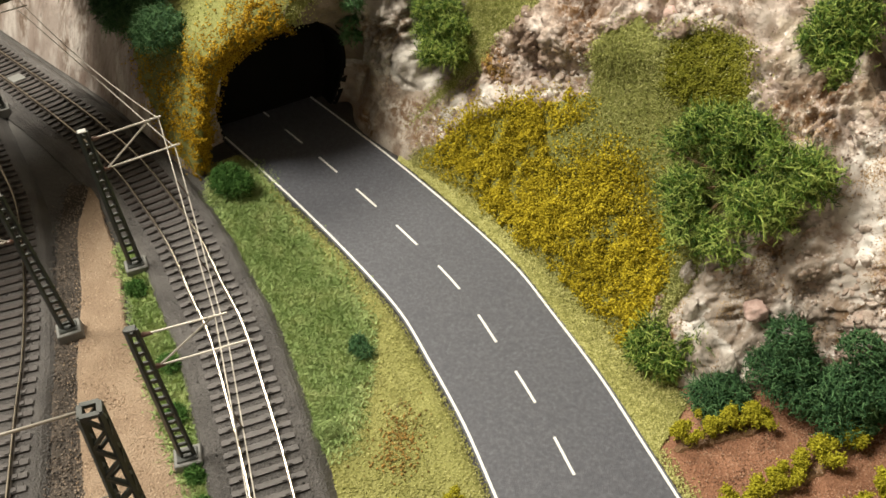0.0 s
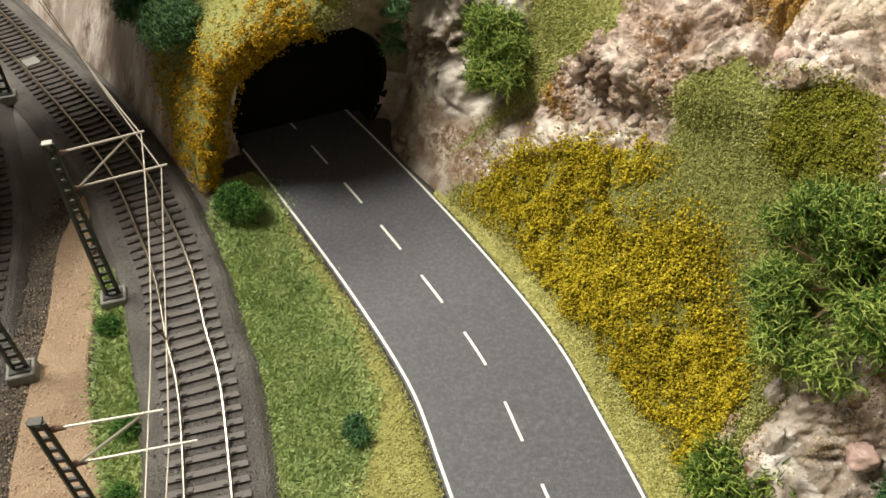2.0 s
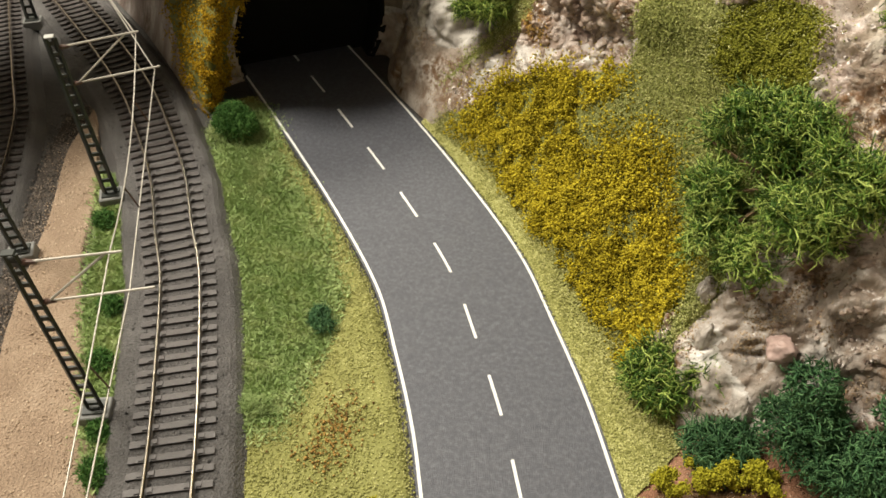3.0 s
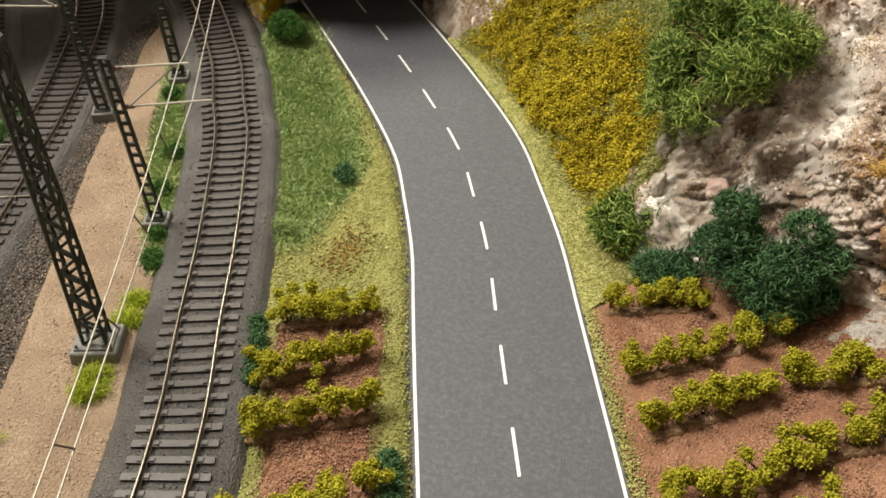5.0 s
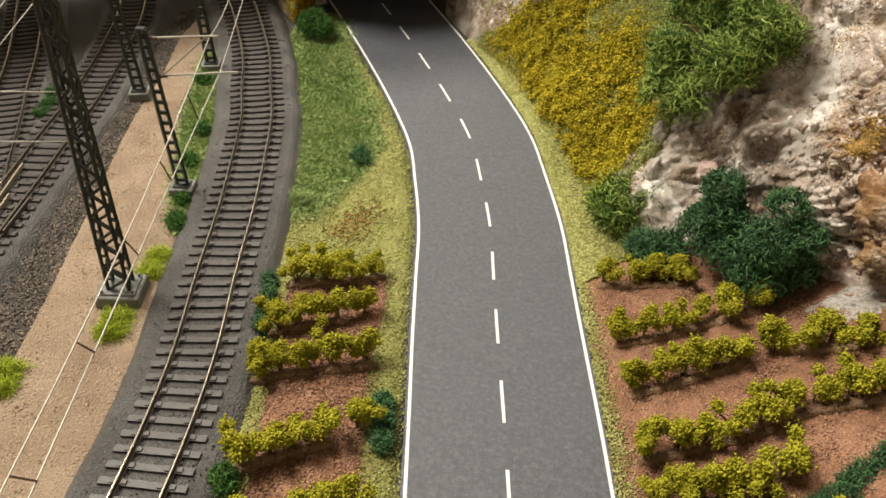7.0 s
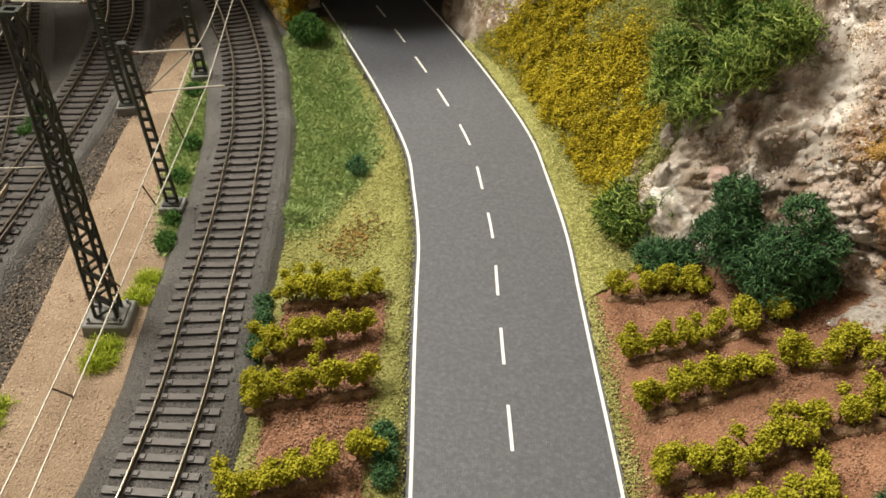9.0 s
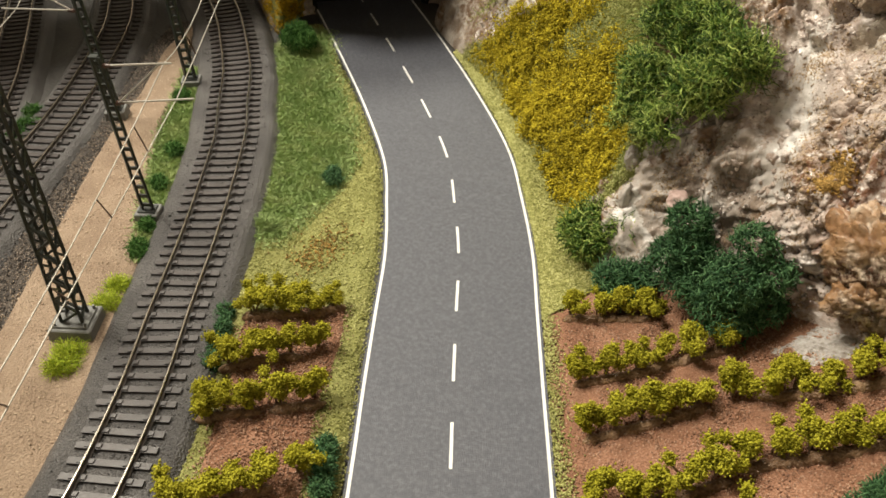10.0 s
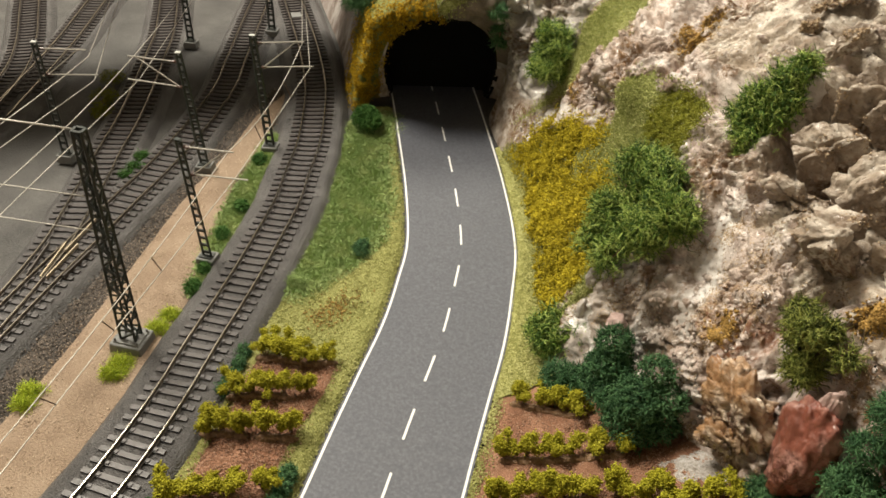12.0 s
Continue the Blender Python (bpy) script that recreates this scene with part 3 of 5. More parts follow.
HIGH = [(-370, 722, 112), (-262, 610, 106), (-176, 528, 96), (-123, 416, 92), (-101, 416, 98), (-86, 425, 99), (-66, 440, 98), (-20, 460, 104), (30, 458, 116), (66, 384, 116), (90, 362, 120), (122, 340, 130), (154, 304, 130), (174, 280, 131), (192, 262, 131), (203, 254, 136), (220, 236, 136), (244, 206, 140), (270, 178, 142), (334, 84, 148)]
CREST = [(-290, 810, 150), (-190, 720, 145), (-110, 640, 140), (-70, 575, 132), (-50, 566, 128), (-30, 566, 128), (0, 570, 136), (40, 560, 150), (90, 540, 165), (130, 470, 178), (160, 425, 185), (195, 395, 195), (235, 355, 200), (258, 322, 204), (276, 296, 206), (292, 270, 208), (308, 240, 210), (328, 206, 210), (350, 160, 210), (420, 80, 210)]
STATIONS = np.array([FOOT, LOW, MID, HIGH, CREST], float) / 1000


def catmull(p, t):
    """Points of the line through p at the parameters t."""
    q = np.concatenate([2 * p[:1] - p[1:2], p, 2 * p[-1:] - p[-2:-1]])
    i = np.clip(t.astype(int), 0, len(p) - 2)
    f = (t - i).reshape(-1, *([1] * (p.ndim - 1)))
    a, b, c, d = q[i], q[i + 1], q[i + 2], q[i + 3]
    return 0.5 * (2 * b + (c - a) * f + (2 * a - 5 * b + 4 * c - d) * f * f + (3 * b - a - 3 * c + d) * f ** 3)


US = np.r_[np.linspace(0, 3, 40, endpoint=False), np.linspace(3, 18, 600, endpoint=False), np.linspace(18, 19, 20)]
VS = np.r_[np.linspace(0, 3, 130, endpoint=False), np.linspace(3, 4, 110)]
rows = catmull(STATIONS, VS)
HILL = catmull(rows.transpose(1, 0, 2), US)
HN = np.cross(np.gradient(HILL, axis=0), np.gradient(HILL, axis=1))
HN /= np.linalg.norm(HN, axis=2)[:, :, None] + 1e-12

# stretches of the face that are grown over, as (station, height) outlines
ZONES = {
    "flowers": [(8.1, 0.2), (8.76, 0.76), (9.6, 1.5), (10.06, 1.85), (10.1, 1.6), (10.1, 1.23), (10.4, 1.04), (10.7, 1.39), (11.1, 1.31), (11.5, 0.95), (12.5, 0.82), (12.5, 0.3), (12.2, 0.06), (11.0, 0.05), (10.1, 0.05), (9.2, 0.06)],
    "olive": [(10.06, 1.85), (9.7, 2.8), (10.16, 3.03), (10.6, 2.81), (11.39, 2.97), (11.83, 2.51), (12.3, 1.6), (12.9, 1.0), (12.9, 0.3), (12.5, 0.82), (11.5, 0.95), (11.1, 1.31), (10.7, 1.39), (10.4, 1.04), (10.1, 1.23), (10.1, 1.6)],
    "moss": [(10.81, 2.73), (11.35, 2.97), (11.8, 2.51), (11.42, 2.13), (10.98, 2.32)],
    "skirt": [(7.9, 0.0), (8.1, 0.25), (9.2, 0.1), (12.3, 0.1), (12.6, 0.4), (13.1, 0.5), (13.4, 0.0)],
    "meadow": [(7.7, 0.3), (8.5, 1.34), (8.68, 2.89), (8.4, 3.3), (8.2, 4.0), (7.7, 4.0), (7.9, 2.89), (8.05, 2.26), (8.25, 1.2)],
    "portal": [(2.1, 1.3), (2.4, 1.25), (2.62, 1.8), (2.85, 2.75), (2.9, 3.2), (3.2, 3.48), (4.3, 3.33), (5.1, 3.08), (5.35, 2.2), (4.9, 2.3), (4.3, 1.9), (3.95, 1.5), (3.95, 0.85), (4.0, 0.0), (3.2, 0.0), (2.85, 0.15), (2.55, 0.45), (2.25, 0.8)],
    "top": [(1.9, 1.3), (1.5, 4.0), (6.0, 4.0), (5.9, 3.1), (5.4, 2.5), (5.1, 3.08), (4.3, 3.33), (3.2, 3.48), (2.9, 3.2), (2.85, 2.75), (2.62, 1.8), (2.4, 1.25), (2.1, 1.3)],
}
SMEARS = [[(13.4, 2.8), (13.7, 2.62), (14.35, 2.15), (14.8, 1.7), (14.95, 1.42), (14.6, 1.38), (14.15, 1.95), (13.35, 2.5)], [(12.55, 0.95), (12.7, 1.25), (13.1, 1.2), (13.35, 0.9), (14.25, 0.35), (14.2, 0.0), (13.95, 0.05), (13.15, 0.7)], [(8.9, 1.0), (9.6, 1.62), (9.9, 2.2), (9.75, 2.3), (9.3, 1.75), (8.7, 1.2)]]
UG, VG = np.meshgrid(US, VS, indexing="ij")
flat = np.c_[UG.ravel(), VG.ravel()]
green = np.zeros(len(flat), bool)
for z in ZONES.values():
    green |= inside(z, flat)
green = green.reshape(UG.shape)
ragged = flat + 0.10 * np.array([(noise.noise(Vector((a * 5, b * 9, 1))), noise.noise(Vector((a * 5, b * 9, 7)))) for a, b in flat])
smear = np.zeros(len(flat), bool)
for z in SMEARS:
    smear |= inside(z, ragged)
smear = smear.reshape(UG.shape)
herb = (inside(ZONES["olive"], flat) | inside(ZONES["portal"], flat) | inside(ZONES["top"], flat) | inside(ZONES["moss"], flat) | inside(ZONES["flowers"], flat) | inside(ZONES["meadow"], flat)).reshape(UG.shape)
soft = green.astype(float)
for _ in range(4):
    soft = (soft + np.roll(soft, 1, 0) + np.roll(soft, -1, 0) + np.roll(soft, 1, 1) + np.roll(soft, -1, 1)) / 5


def rock_relief(p, high=0.0, calm=0.0):
    """How far plaster rock stands out at a place: smeared putty with folds and hollows, crumbly patches between."""
    warp = Vector((noise.noise(p * 30), noise.noise(p * 30 + Vector((7, 0, 0))), noise.noise(p * 30 + Vector((0, 9, 0))))) * 0.012
    q = p + warp
    tall = Vector((q.x * 33, q.y * 33, q.z * 20))
    fold = 1 - 2 * abs(noise.noise(tall))
    fine_fold = 1 - 2 * abs(noise.noise(tall * 2.5 + Vector((3, 8, 1))))
    k = max(0.0, min(1.0, 0.50 + 2.4 * noise.noise(p * 26 + Vector((5, 1, 2)))))
    k = max(k * k * (3 - 2 * k), high)
    lump = noise.turbulence(q * 120, 4, True)
    block, edge = noise.voronoi(q * 62)[0], noise.voronoi(q * 125)[0]
    slab = noise.voronoi(Vector((q.x * 46, q.y * 46, q.z * 30)))[0]
    crack = max(0.0, 0.14 - (slab[1] - slab[0]))
    pits = max(0.0, noise.noise(q * 58) - 0.24) + 0.6 * max(0.0, noise.noise(q * 130) - 0.34)
    smooth = 0.0060 * noise.noise(q * 19) + 0.0046 * (fold - 0.4) + 0.0030 * (fine_fold - 0.4) * (0.35 + 0.65 * k)
    rough = (0.45 + 0.55 * k) * (0.0072 * (0.45 - block[0]) - 0.034 * crack - 0.024 * pits) + k * (0.0050 * (lump - 0.5) + 0.0046 * (0.4 - edge[0]))
    bark = 0.0055 * (0.45 - abs(noise.noise(Vector((q.x * 75 + q.y * 20, q.y * 75 - q.x * 20, q.z * 22))))) + 0.003 * noise.noise(q * 55) + 0.0022 * noise.noise(q * 150)
    strata = 0.0016 * noise.noise(Vector((q.dot(Vector((-0.5, 0.3, 0.8))) * 330, q.dot(Vector((0.85, 0.2, 0.45))) * 48, 5))) * calm
    return smooth + strata + rough * (1 - 0.5 * calm) + 0.0011 * noise.noise(Vector((q.x * 190, q.y * 190, q.z * 80))) + 0.0007 * noise.noise(q * 380) + high * bark


shift = np.zeros(UG.shape)
for i in range(len(US)):
    for j in range(len(VS)):
        p = Vector(HILL[i, j])
        s = soft[i, j]
        u, v = US[i], VS[j]
        if u < 3.2:
            streak = 0.0012 * noise.noise(Vector((p.x * 90, p.y * 90, p.z * 14)))
            shift[i, j] = (1 - s) * streak + s * 0.0015 * noise.noise(p * 60)
            continue
        shift[i, j] = (1 - s) * rock_relief(p, min(0.85, max(0.0, (v - 2.5) * 1.6)), min(1.0, max(0.0, (u - 12.2) * 2)) * min(1.0, max(0.0, (15.9 - u) * 2)) * min(1.0, max(0.0, (2.7 - v) * 3))) + s * 0.0012 * noise.noise(p * 60)
        if 5.3 < u < 8.2:
            even = min(1.0, max(0.0, (u - 5.3) * 4)) * min(1.0, max(0.0, (6.5 - u) * 5)) + (min(1.0, max(0.0, (u - 6.3) * 4)) * min(1.0, max(0.0, (8.2 - u) * 4)) * min(1.0, max(0.0, (0.85 - v) * 5)))
            shift[i, j] *= 1 - 0.78 * min(1.0, even)
        run = min(1.0, max(0.0, (u - 9.8) * 4)) * min(1.0, max(0.0, (11.5 - u) * 4)) * min(1.0, max(0.0, (v - 3.12) * 6))
        shift[i, j] = shift[i, j] * (1 - 0.6 * run) + run * (0.0034 * noise.noise(Vector((u * 13 + v * 2, v * 1.6, 3))) + 0.0014 * noise.noise(Vector((u * 34 + v * 5, v * 3, 8))))
        bed = min(1.0, max(0.0, (u - 11.95 - 2.5 * max(0.0, 3.35 - v)) * 5)) * min(1.0, max(0.0, (16.2 - u) * 3)) * min(1.0, max(0.0, (v - 2.92) * 8)) * min(1.0, max(0.0, (3.85 - v) * 6))
        shift[i, j] -= bed * 0.019
fade = np.clip(VG / 0.15, 0, 1)
HILL = HILL + HN * (shift * fade)[:, :, None]

HILL[US >= 13, 0, 2] -= 0.014

# the tunnel mouth
MOUTH, ACROSS, INTO = np.array([-0.106, 0.460]), np.array([0.834, 0.552]), np.array([-0.552, 0.834])
LEAN = 0.4


def mouth_profile(grow=0.0, n=30):
    """The horseshoe outline, foot to foot: (across, z)."""
    out = [(-0.0375 - grow, -0.002)]
    for k in range(n + 1):
        a = math.radians(222 - 264 * k / n)
        z = 0.0355 + (0.0490 + grow) * math.sin(a)
        w = math.cos(a) * (0.0435 + grow) if z > 0.0355 else math.copysign(0.0435 + grow - 0.006 * ((0.0355 - z) / 0.0355) ** 2, math.cos(a))
        out.append((w, max(z, -0.002)))
    out.append((0.0375 + grow, -0.002))
    return out


flatp = HILL.reshape(-1, 3)
rel = flatp[:, :2] - MOUTH
mu, md = rel @ ACROSS, rel @ INTO + LEAN * flatp[:, 2]
hole = inside(mouth_profile(0.001), np.c_[mu, np.maximum(flatp[:, 2], 0.0)]) & (md > -0.022) & (md < 0.03)
hole = hole.reshape(UG.shape)
edge_v = np.array([0.35 * noise.noise(Vector(q) * 60) for q in flatp]).reshape(UG.shape)
faces, mats = [], []
nv = len(VS)
for i in range(len(US) - 1):
    for j in range(nv - 1):
        if hole[i, j] or hole[i + 1, j] or hole[i, j + 1] or hole[i + 1, j + 1]:
            continue
        faces.append((i * nv + j, (i + 1) * nv + j, (i + 1) * nv + j + 1, i * nv + j + 1))
        mats.append((7 if herb[i, j] else 1) if green[i, j] else 10 if smear[i, j] else 3 if 9.9 + edge_v[i, j] < US[i] < 11.7 and VS[j] > 3.15 + 0.4 * edge_v[i, j] else 11 if 13.1 + edge_v[i, j] < US[i] < 15.1 + edge_v[i, j] and VS[j] < 1.7 + edge_v[i, j] else 6 if 14.9 + edge_v[i, j] < US[i] < 16.3 and 1.1 + edge_v[i, j] < VS[j] < 2.2 + edge_v[i, j] else 2 if US[i] < 3.2 else 8 if 5.3 < US[i] < 6.4 + 0.3 * edge_v[i, j] and VS[j] > 0.9 else 9 if 5.3 < US[i] < 8.15 + edge_v[i, j] and VS[j] < 0.82 + 0.5 * edge_v[i, j] else 3 if VS[j] > 2.75 + edge_v[i, j] and US[i] > 11.6 + edge_v[i, j] else 5 if VS[j] > 2.7 + 1.6 * edge_v[i, j] and US[i] > 7.8 else 4 if 5.2 < US[i] + 2 * edge_v[i, j] < 8.3 else 0)
me = mesh_of("hillside", flatp, faces, True)
for m in (MAT_ROCK, MAT_TURF, MAT_BACK, MAT_BARK, MAT_GREYROCK, MAT_UPPER, MAT_FLESH, MAT_HERB_BASE, MAT_EARTH, MAT_SLAB, MAT_PALE, MAT_STREAK):
    me.materials.append(m)
me.polygons.foreach_set("material_index", mats)
hill = tagged(put("hillside", me, None), "steep pale plaster rock hillside with patches of turf", "hill", kind="structure")


def on_hill(u, v):
    """Place and outward way at a station and height of the face."""
    i = np.interp(u, US, np.arange(len(US)))
    j = np.interp(v, VS, np.arange(len(VS)))
    a, b = np.clip(i.astype(int), 0, len(US) - 2), np.clip(j.astype(int), 0, len(VS) - 2)
    f, g = (i - a)[:, None], (j - b)[:, None]
    blend = lambda q: q[a, b] * (1 - f) * (1 - g) + q[a + 1, b] * f * (1 - g) + q[a, b + 1] * (1 - f) * g + q[a + 1, b + 1] * f * g
    return blend(HILL), blend(HN)


if (HN[200, 52] * np.array([-1, -1, 0.5])).sum() < 0:
    HN = -HN


def in_zone(name, count, soft=0.12):
    poly = np.array(ZONES[name])
    lo, hi = poly.min(0), poly.max(0)
    got = np.zeros((0, 2))
    while len(got) < count:
        p = lo + RNG.random((count * 2, 2)) * (hi - lo)
        got = np.vstack([got, p[inside(poly, p + RNG.normal(0, soft, p.shape))]])
    got = got[:count]
    p, n = on_hill(got[:, 0], got[:, 1])
    rel = p[:, :2] - MOUTH
    keep = ~(inside(mouth_profile(-0.0005), np.c_[rel @ ACROSS, p[:, 2]]) & (np.abs(rel @ INTO + LEAN * p[:, 2]) < 0.03))
    p, n = p[keep], n[keep]
    return p + RNG.normal(0, 0.0012, p.shape), n


# tunnel mouth: a horseshoe tube with a thick lip, black in place of the unlit inside
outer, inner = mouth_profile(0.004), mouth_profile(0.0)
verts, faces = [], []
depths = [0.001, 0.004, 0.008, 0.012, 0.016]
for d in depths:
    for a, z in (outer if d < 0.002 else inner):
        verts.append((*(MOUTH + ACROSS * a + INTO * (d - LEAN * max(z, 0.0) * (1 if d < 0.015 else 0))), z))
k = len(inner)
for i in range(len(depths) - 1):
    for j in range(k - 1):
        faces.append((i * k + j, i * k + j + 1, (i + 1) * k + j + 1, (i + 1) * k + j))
# black wall added just inside the mouth, in place of its unlit depth
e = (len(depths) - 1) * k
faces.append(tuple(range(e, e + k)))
tagged(put("tunnel_dark_shell", mesh_of("tunnel_dark_shell", verts, faces), MAT_TUNNEL), "horseshoe tunnel mouth, black shell and wall standing in for its unlit inside", "tunnel", kind="structure")

# ---------------------------------------------------------------- field heights to the right of the road
EDGE_R = ROAD + sides_of(ROAD)[1] * HALF
if sides_of(ROAD)[1][200][0] < 0:
    EDGE_R = ROAD - sides_of(ROAD)[1] * HALF


def field_z(x, y):
    s = np.maximum(0, np.min(np.hypot(EDGE_R[:, 0] - x, EDGE_R[:, 1] - y)) - 0.008) * 1000
    return (0.2 * s + 0.0022 * s * s) / 1000


verts, faces = [], []
fx, fy = np.arange(0.03, 0.36, 0.004), np.arange(-0.25, 0.272, 0.004)
ok = {}
for i, y in enumerate(fy):
    for j, x in enumerate(fx):
        k = np.argmin(np.hypot(EDGE_R[:, 0] - x, EDGE_R[:, 1] - y))
        right = (x - ROAD[k][0]) ** 2 + (y - ROAD[k][1]) ** 2 > (HALF - 0.006) ** 2 and x > ROAD[k][0]
        if right:
            ok[i, j] = len(verts)
            verts.append((x, y, min(0.075, field_z(x, y)) + sag(x, y) + 0.0006 + 0.0007 * noise.noise(Vector((x * 120, y * 120, 2))) - (0.004 if np.hypot(*(EDGE_R[k] - (x, y))) < 0.0035 and x < EDGE_R[k][0] + 0.001 else 0)))
for (i, j), k in ok.items():
    if (i + 1, j) in ok and (i, j + 1) in ok and (i + 1, j + 1) in ok:
        faces.append((k, ok[i, j + 1], ok[i + 1, j + 1], ok[i + 1, j]))
tagged(put("vineyard_soil_slope", mesh_of("vineyard_soil_slope", verts, faces, True), MAT_SOIL), "red-brown crumbly soil rising from the road", "soil", kind="structure")
SOIL_L = [(-25, 156), (-22, 140), (-13, 122), (-4, 94), (8, 60), (20, 20), (34, -30)]
SOIL_R = [(14, 176), (22, 156), (27, 130), (32, 112), (48, 68), (62, 25), (74, -20)]
region_sheet("vineyard_soil_bed", SOIL_L, SOIL_R, 0.0014, MAT_SOIL, "red-brown crumbly soil bed beside the road", "soil", 0.002)


pts = in_poly([(106, 200), (118, 213), (150, 222), (228, 192), (235, 150), (220, 40), (150, 20), (132, 90), (120, 140)], 29000, 0.004)
stuff("soil_crumbs_slope", flakes(np.c_[pts, [field_z(*p) + sag(*p) + 0.0006 for p in pts]], 0.00044), MAT_CRUMB, "red-brown soil crumbs on the sloping vineyard", "soil")
pts = in_poly([(-24, 156), (14, 176), (27, 130), (48, 68), (74, -20), (34, -30), (8, 60)], 12000, 0.002)
stuff("soil_crumbs_bed", flakes(np.c_[pts, [sag(*p) + 0.0017 for p in pts]], 0.00042), MAT_CRUMB, "red-brown soil crumbs in the vineyard bed", "soil")


# ---------------------------------------------------------------- vines
def vine_mesh(seed, tall, wide):
    rng = np.random.default_rng(seed)
    c = np.array([(rng.normal(0, wide * 0.36), rng.normal(0, wide * 0.33), tall * rng.uniform(0.45, 0.95)) for _ in range(12)])
    p = np.vstack([q + rng.normal(0, wide * 0.135, (230, 3)) for q in c])
    p = p[p[:, 2] > tall * 0.28]
    return mesh_fast("foliage", *flakes(p, 0.00047))


def stem_mesh(seed, tall):
    rng = np.random.default_rng(seed)
    pieces = []
    for _ in range(3):
        x, y = rng.normal(0, 0.0007, 2)
        pieces.append(tube([(x * 0.5, y * 0.5, -0.001), (x, y, tall * 0.3), (x * 3, y * 3, tall * 0.6)], [0.0006, 0.0005, 0.0003], 5))
    return mesh_of("stem", *joined(pieces))


VINES = [(vine_mesh(i, 0.0130, 0.0074), stem_mesh(i, 0.0130)) for i in range(6)]


def vine(x, y, z, scale, label):
    k = random.randrange(6)
    z = 0.001 + sag(x, y) if z is None else z
    ob = thing("grape_vine", label, "vine", pose(x, y, z, 0, 0, random.uniform(0, 360)) @ Matrix.Scale(scale, 4), "vines in rows")
    put("foliage", VINES[k][0], MAT_VINE, ob)
    put("stem", VINES[k][1], MAT_STEM, ob, "thin brown stem")


def mulch_ridge(a, b, height):
    """The brown ridge of glue and mulch that a row of vines stands in."""
    a, b = np.array(a, float) / 1000, np.array(b, float) / 1000
    d = (b - a) / (np.linalg.norm(b - a) + 1e-9)
    a, b = a - d * 0.004, b + d * 0.004
    n = max(6, int(np.linalg.norm(b - a) / 0.0014))
    pts, rad = [], []
    for i in range(n + 1):
        q = a + (b - a) * i / n + np.array((d[1], -d[0])) * (0.0032 + 0.0014 * noise.noise(Vector((i * 0.7, a[0] * 300, 0))))
        pts.append((q[0], q[1], height(*q) + 0.0004))
        rad.append(0.0023 * (1 + 0.6 * noise.noise(Vector((i * 0.9, a[1] * 300, 3)))) * min(1, 0.3 + 0.4 * min(i, n - i)))
    tagged(put("mulch_ridge", mesh_of("mulch_ridge", *tube(pts, rad, 8), True), MAT_MULCH), "low brown mulch ridge beneath a row of vines", "mulch", "mulch ridges")


LEFT_ROWS = [((-22, 157), (-5, 165), 4, 1.0), ((1, 168), (8, 174), 2, 0.85), ((-16, 129), (5, 142), 4, 1.0), ((13, 150), (13, 150), 1, 0.9),
             ((-10, 105), (5, 112), 3, 1.0), ((14, 117), (25, 124), 2, 1.1), ((3, 66), (25, 84), 4, 1.1), ((35, 93), (35, 93), 1, 1.0), ((18, 40), (46, 62), 5, 1.0)]
for (x0, y0), (x1, y1), n, s in LEFT_ROWS:
    if n > 1:
        mulch_ridge((x0, y0), (x1, y1), lambda x, y: 0.0014 + sag(x, y))
    for i in range(n):
        t = i / max(1, n - 1)
        vine((x0 + (x1 - x0) * t + random.uniform(-1, 1)) / 1000, (y0 + (y1 - y0) * t + random.uniform(-1, 1)) / 1000, None, s * random.uniform(0.9, 1.1), "yellow-green grape vine on red-brown soil bed")
RIGHT_ROWS = [((105, 207), (134, 211), 4, 1.0), ((117, 172), (163, 193), 6, 1.0), ((126, 147), (159, 165), 5, 1.05), ((170, 169), (170, 169), 1, 1.0), ((182, 171), (214, 175), 5, 1.0),
              ((134, 118), (170, 135), 5, 1.0), ((177, 142), (212, 151), 5, 1.0), ((140, 99), (169, 110), 5, 1.0), ((178, 114), (178, 114), 1, 1.2), ((148, 78), (190, 96), 6, 1.0)]
for (x0, y0), (x1, y1), n, s in RIGHT_ROWS:
    if n > 1:
        mulch_ridge((x0, y0), (x1, y1), lambda x, y: field_z(x, y) + sag(x, y))
    for i in range(n):
        t = i / max(1, n - 1)
        x, y = (x0 + (x1 - x0) * t + random.uniform(-1, 1)) / 1000, (y0 + (y1 - y0) * t + random.uniform(-1, 1)) / 1000
        vine(x, y, field_z(x, y) + sag(x, y), s * random.uniform(0.9, 1.1), "yellow-green grape vine on sloping red-brown soil")


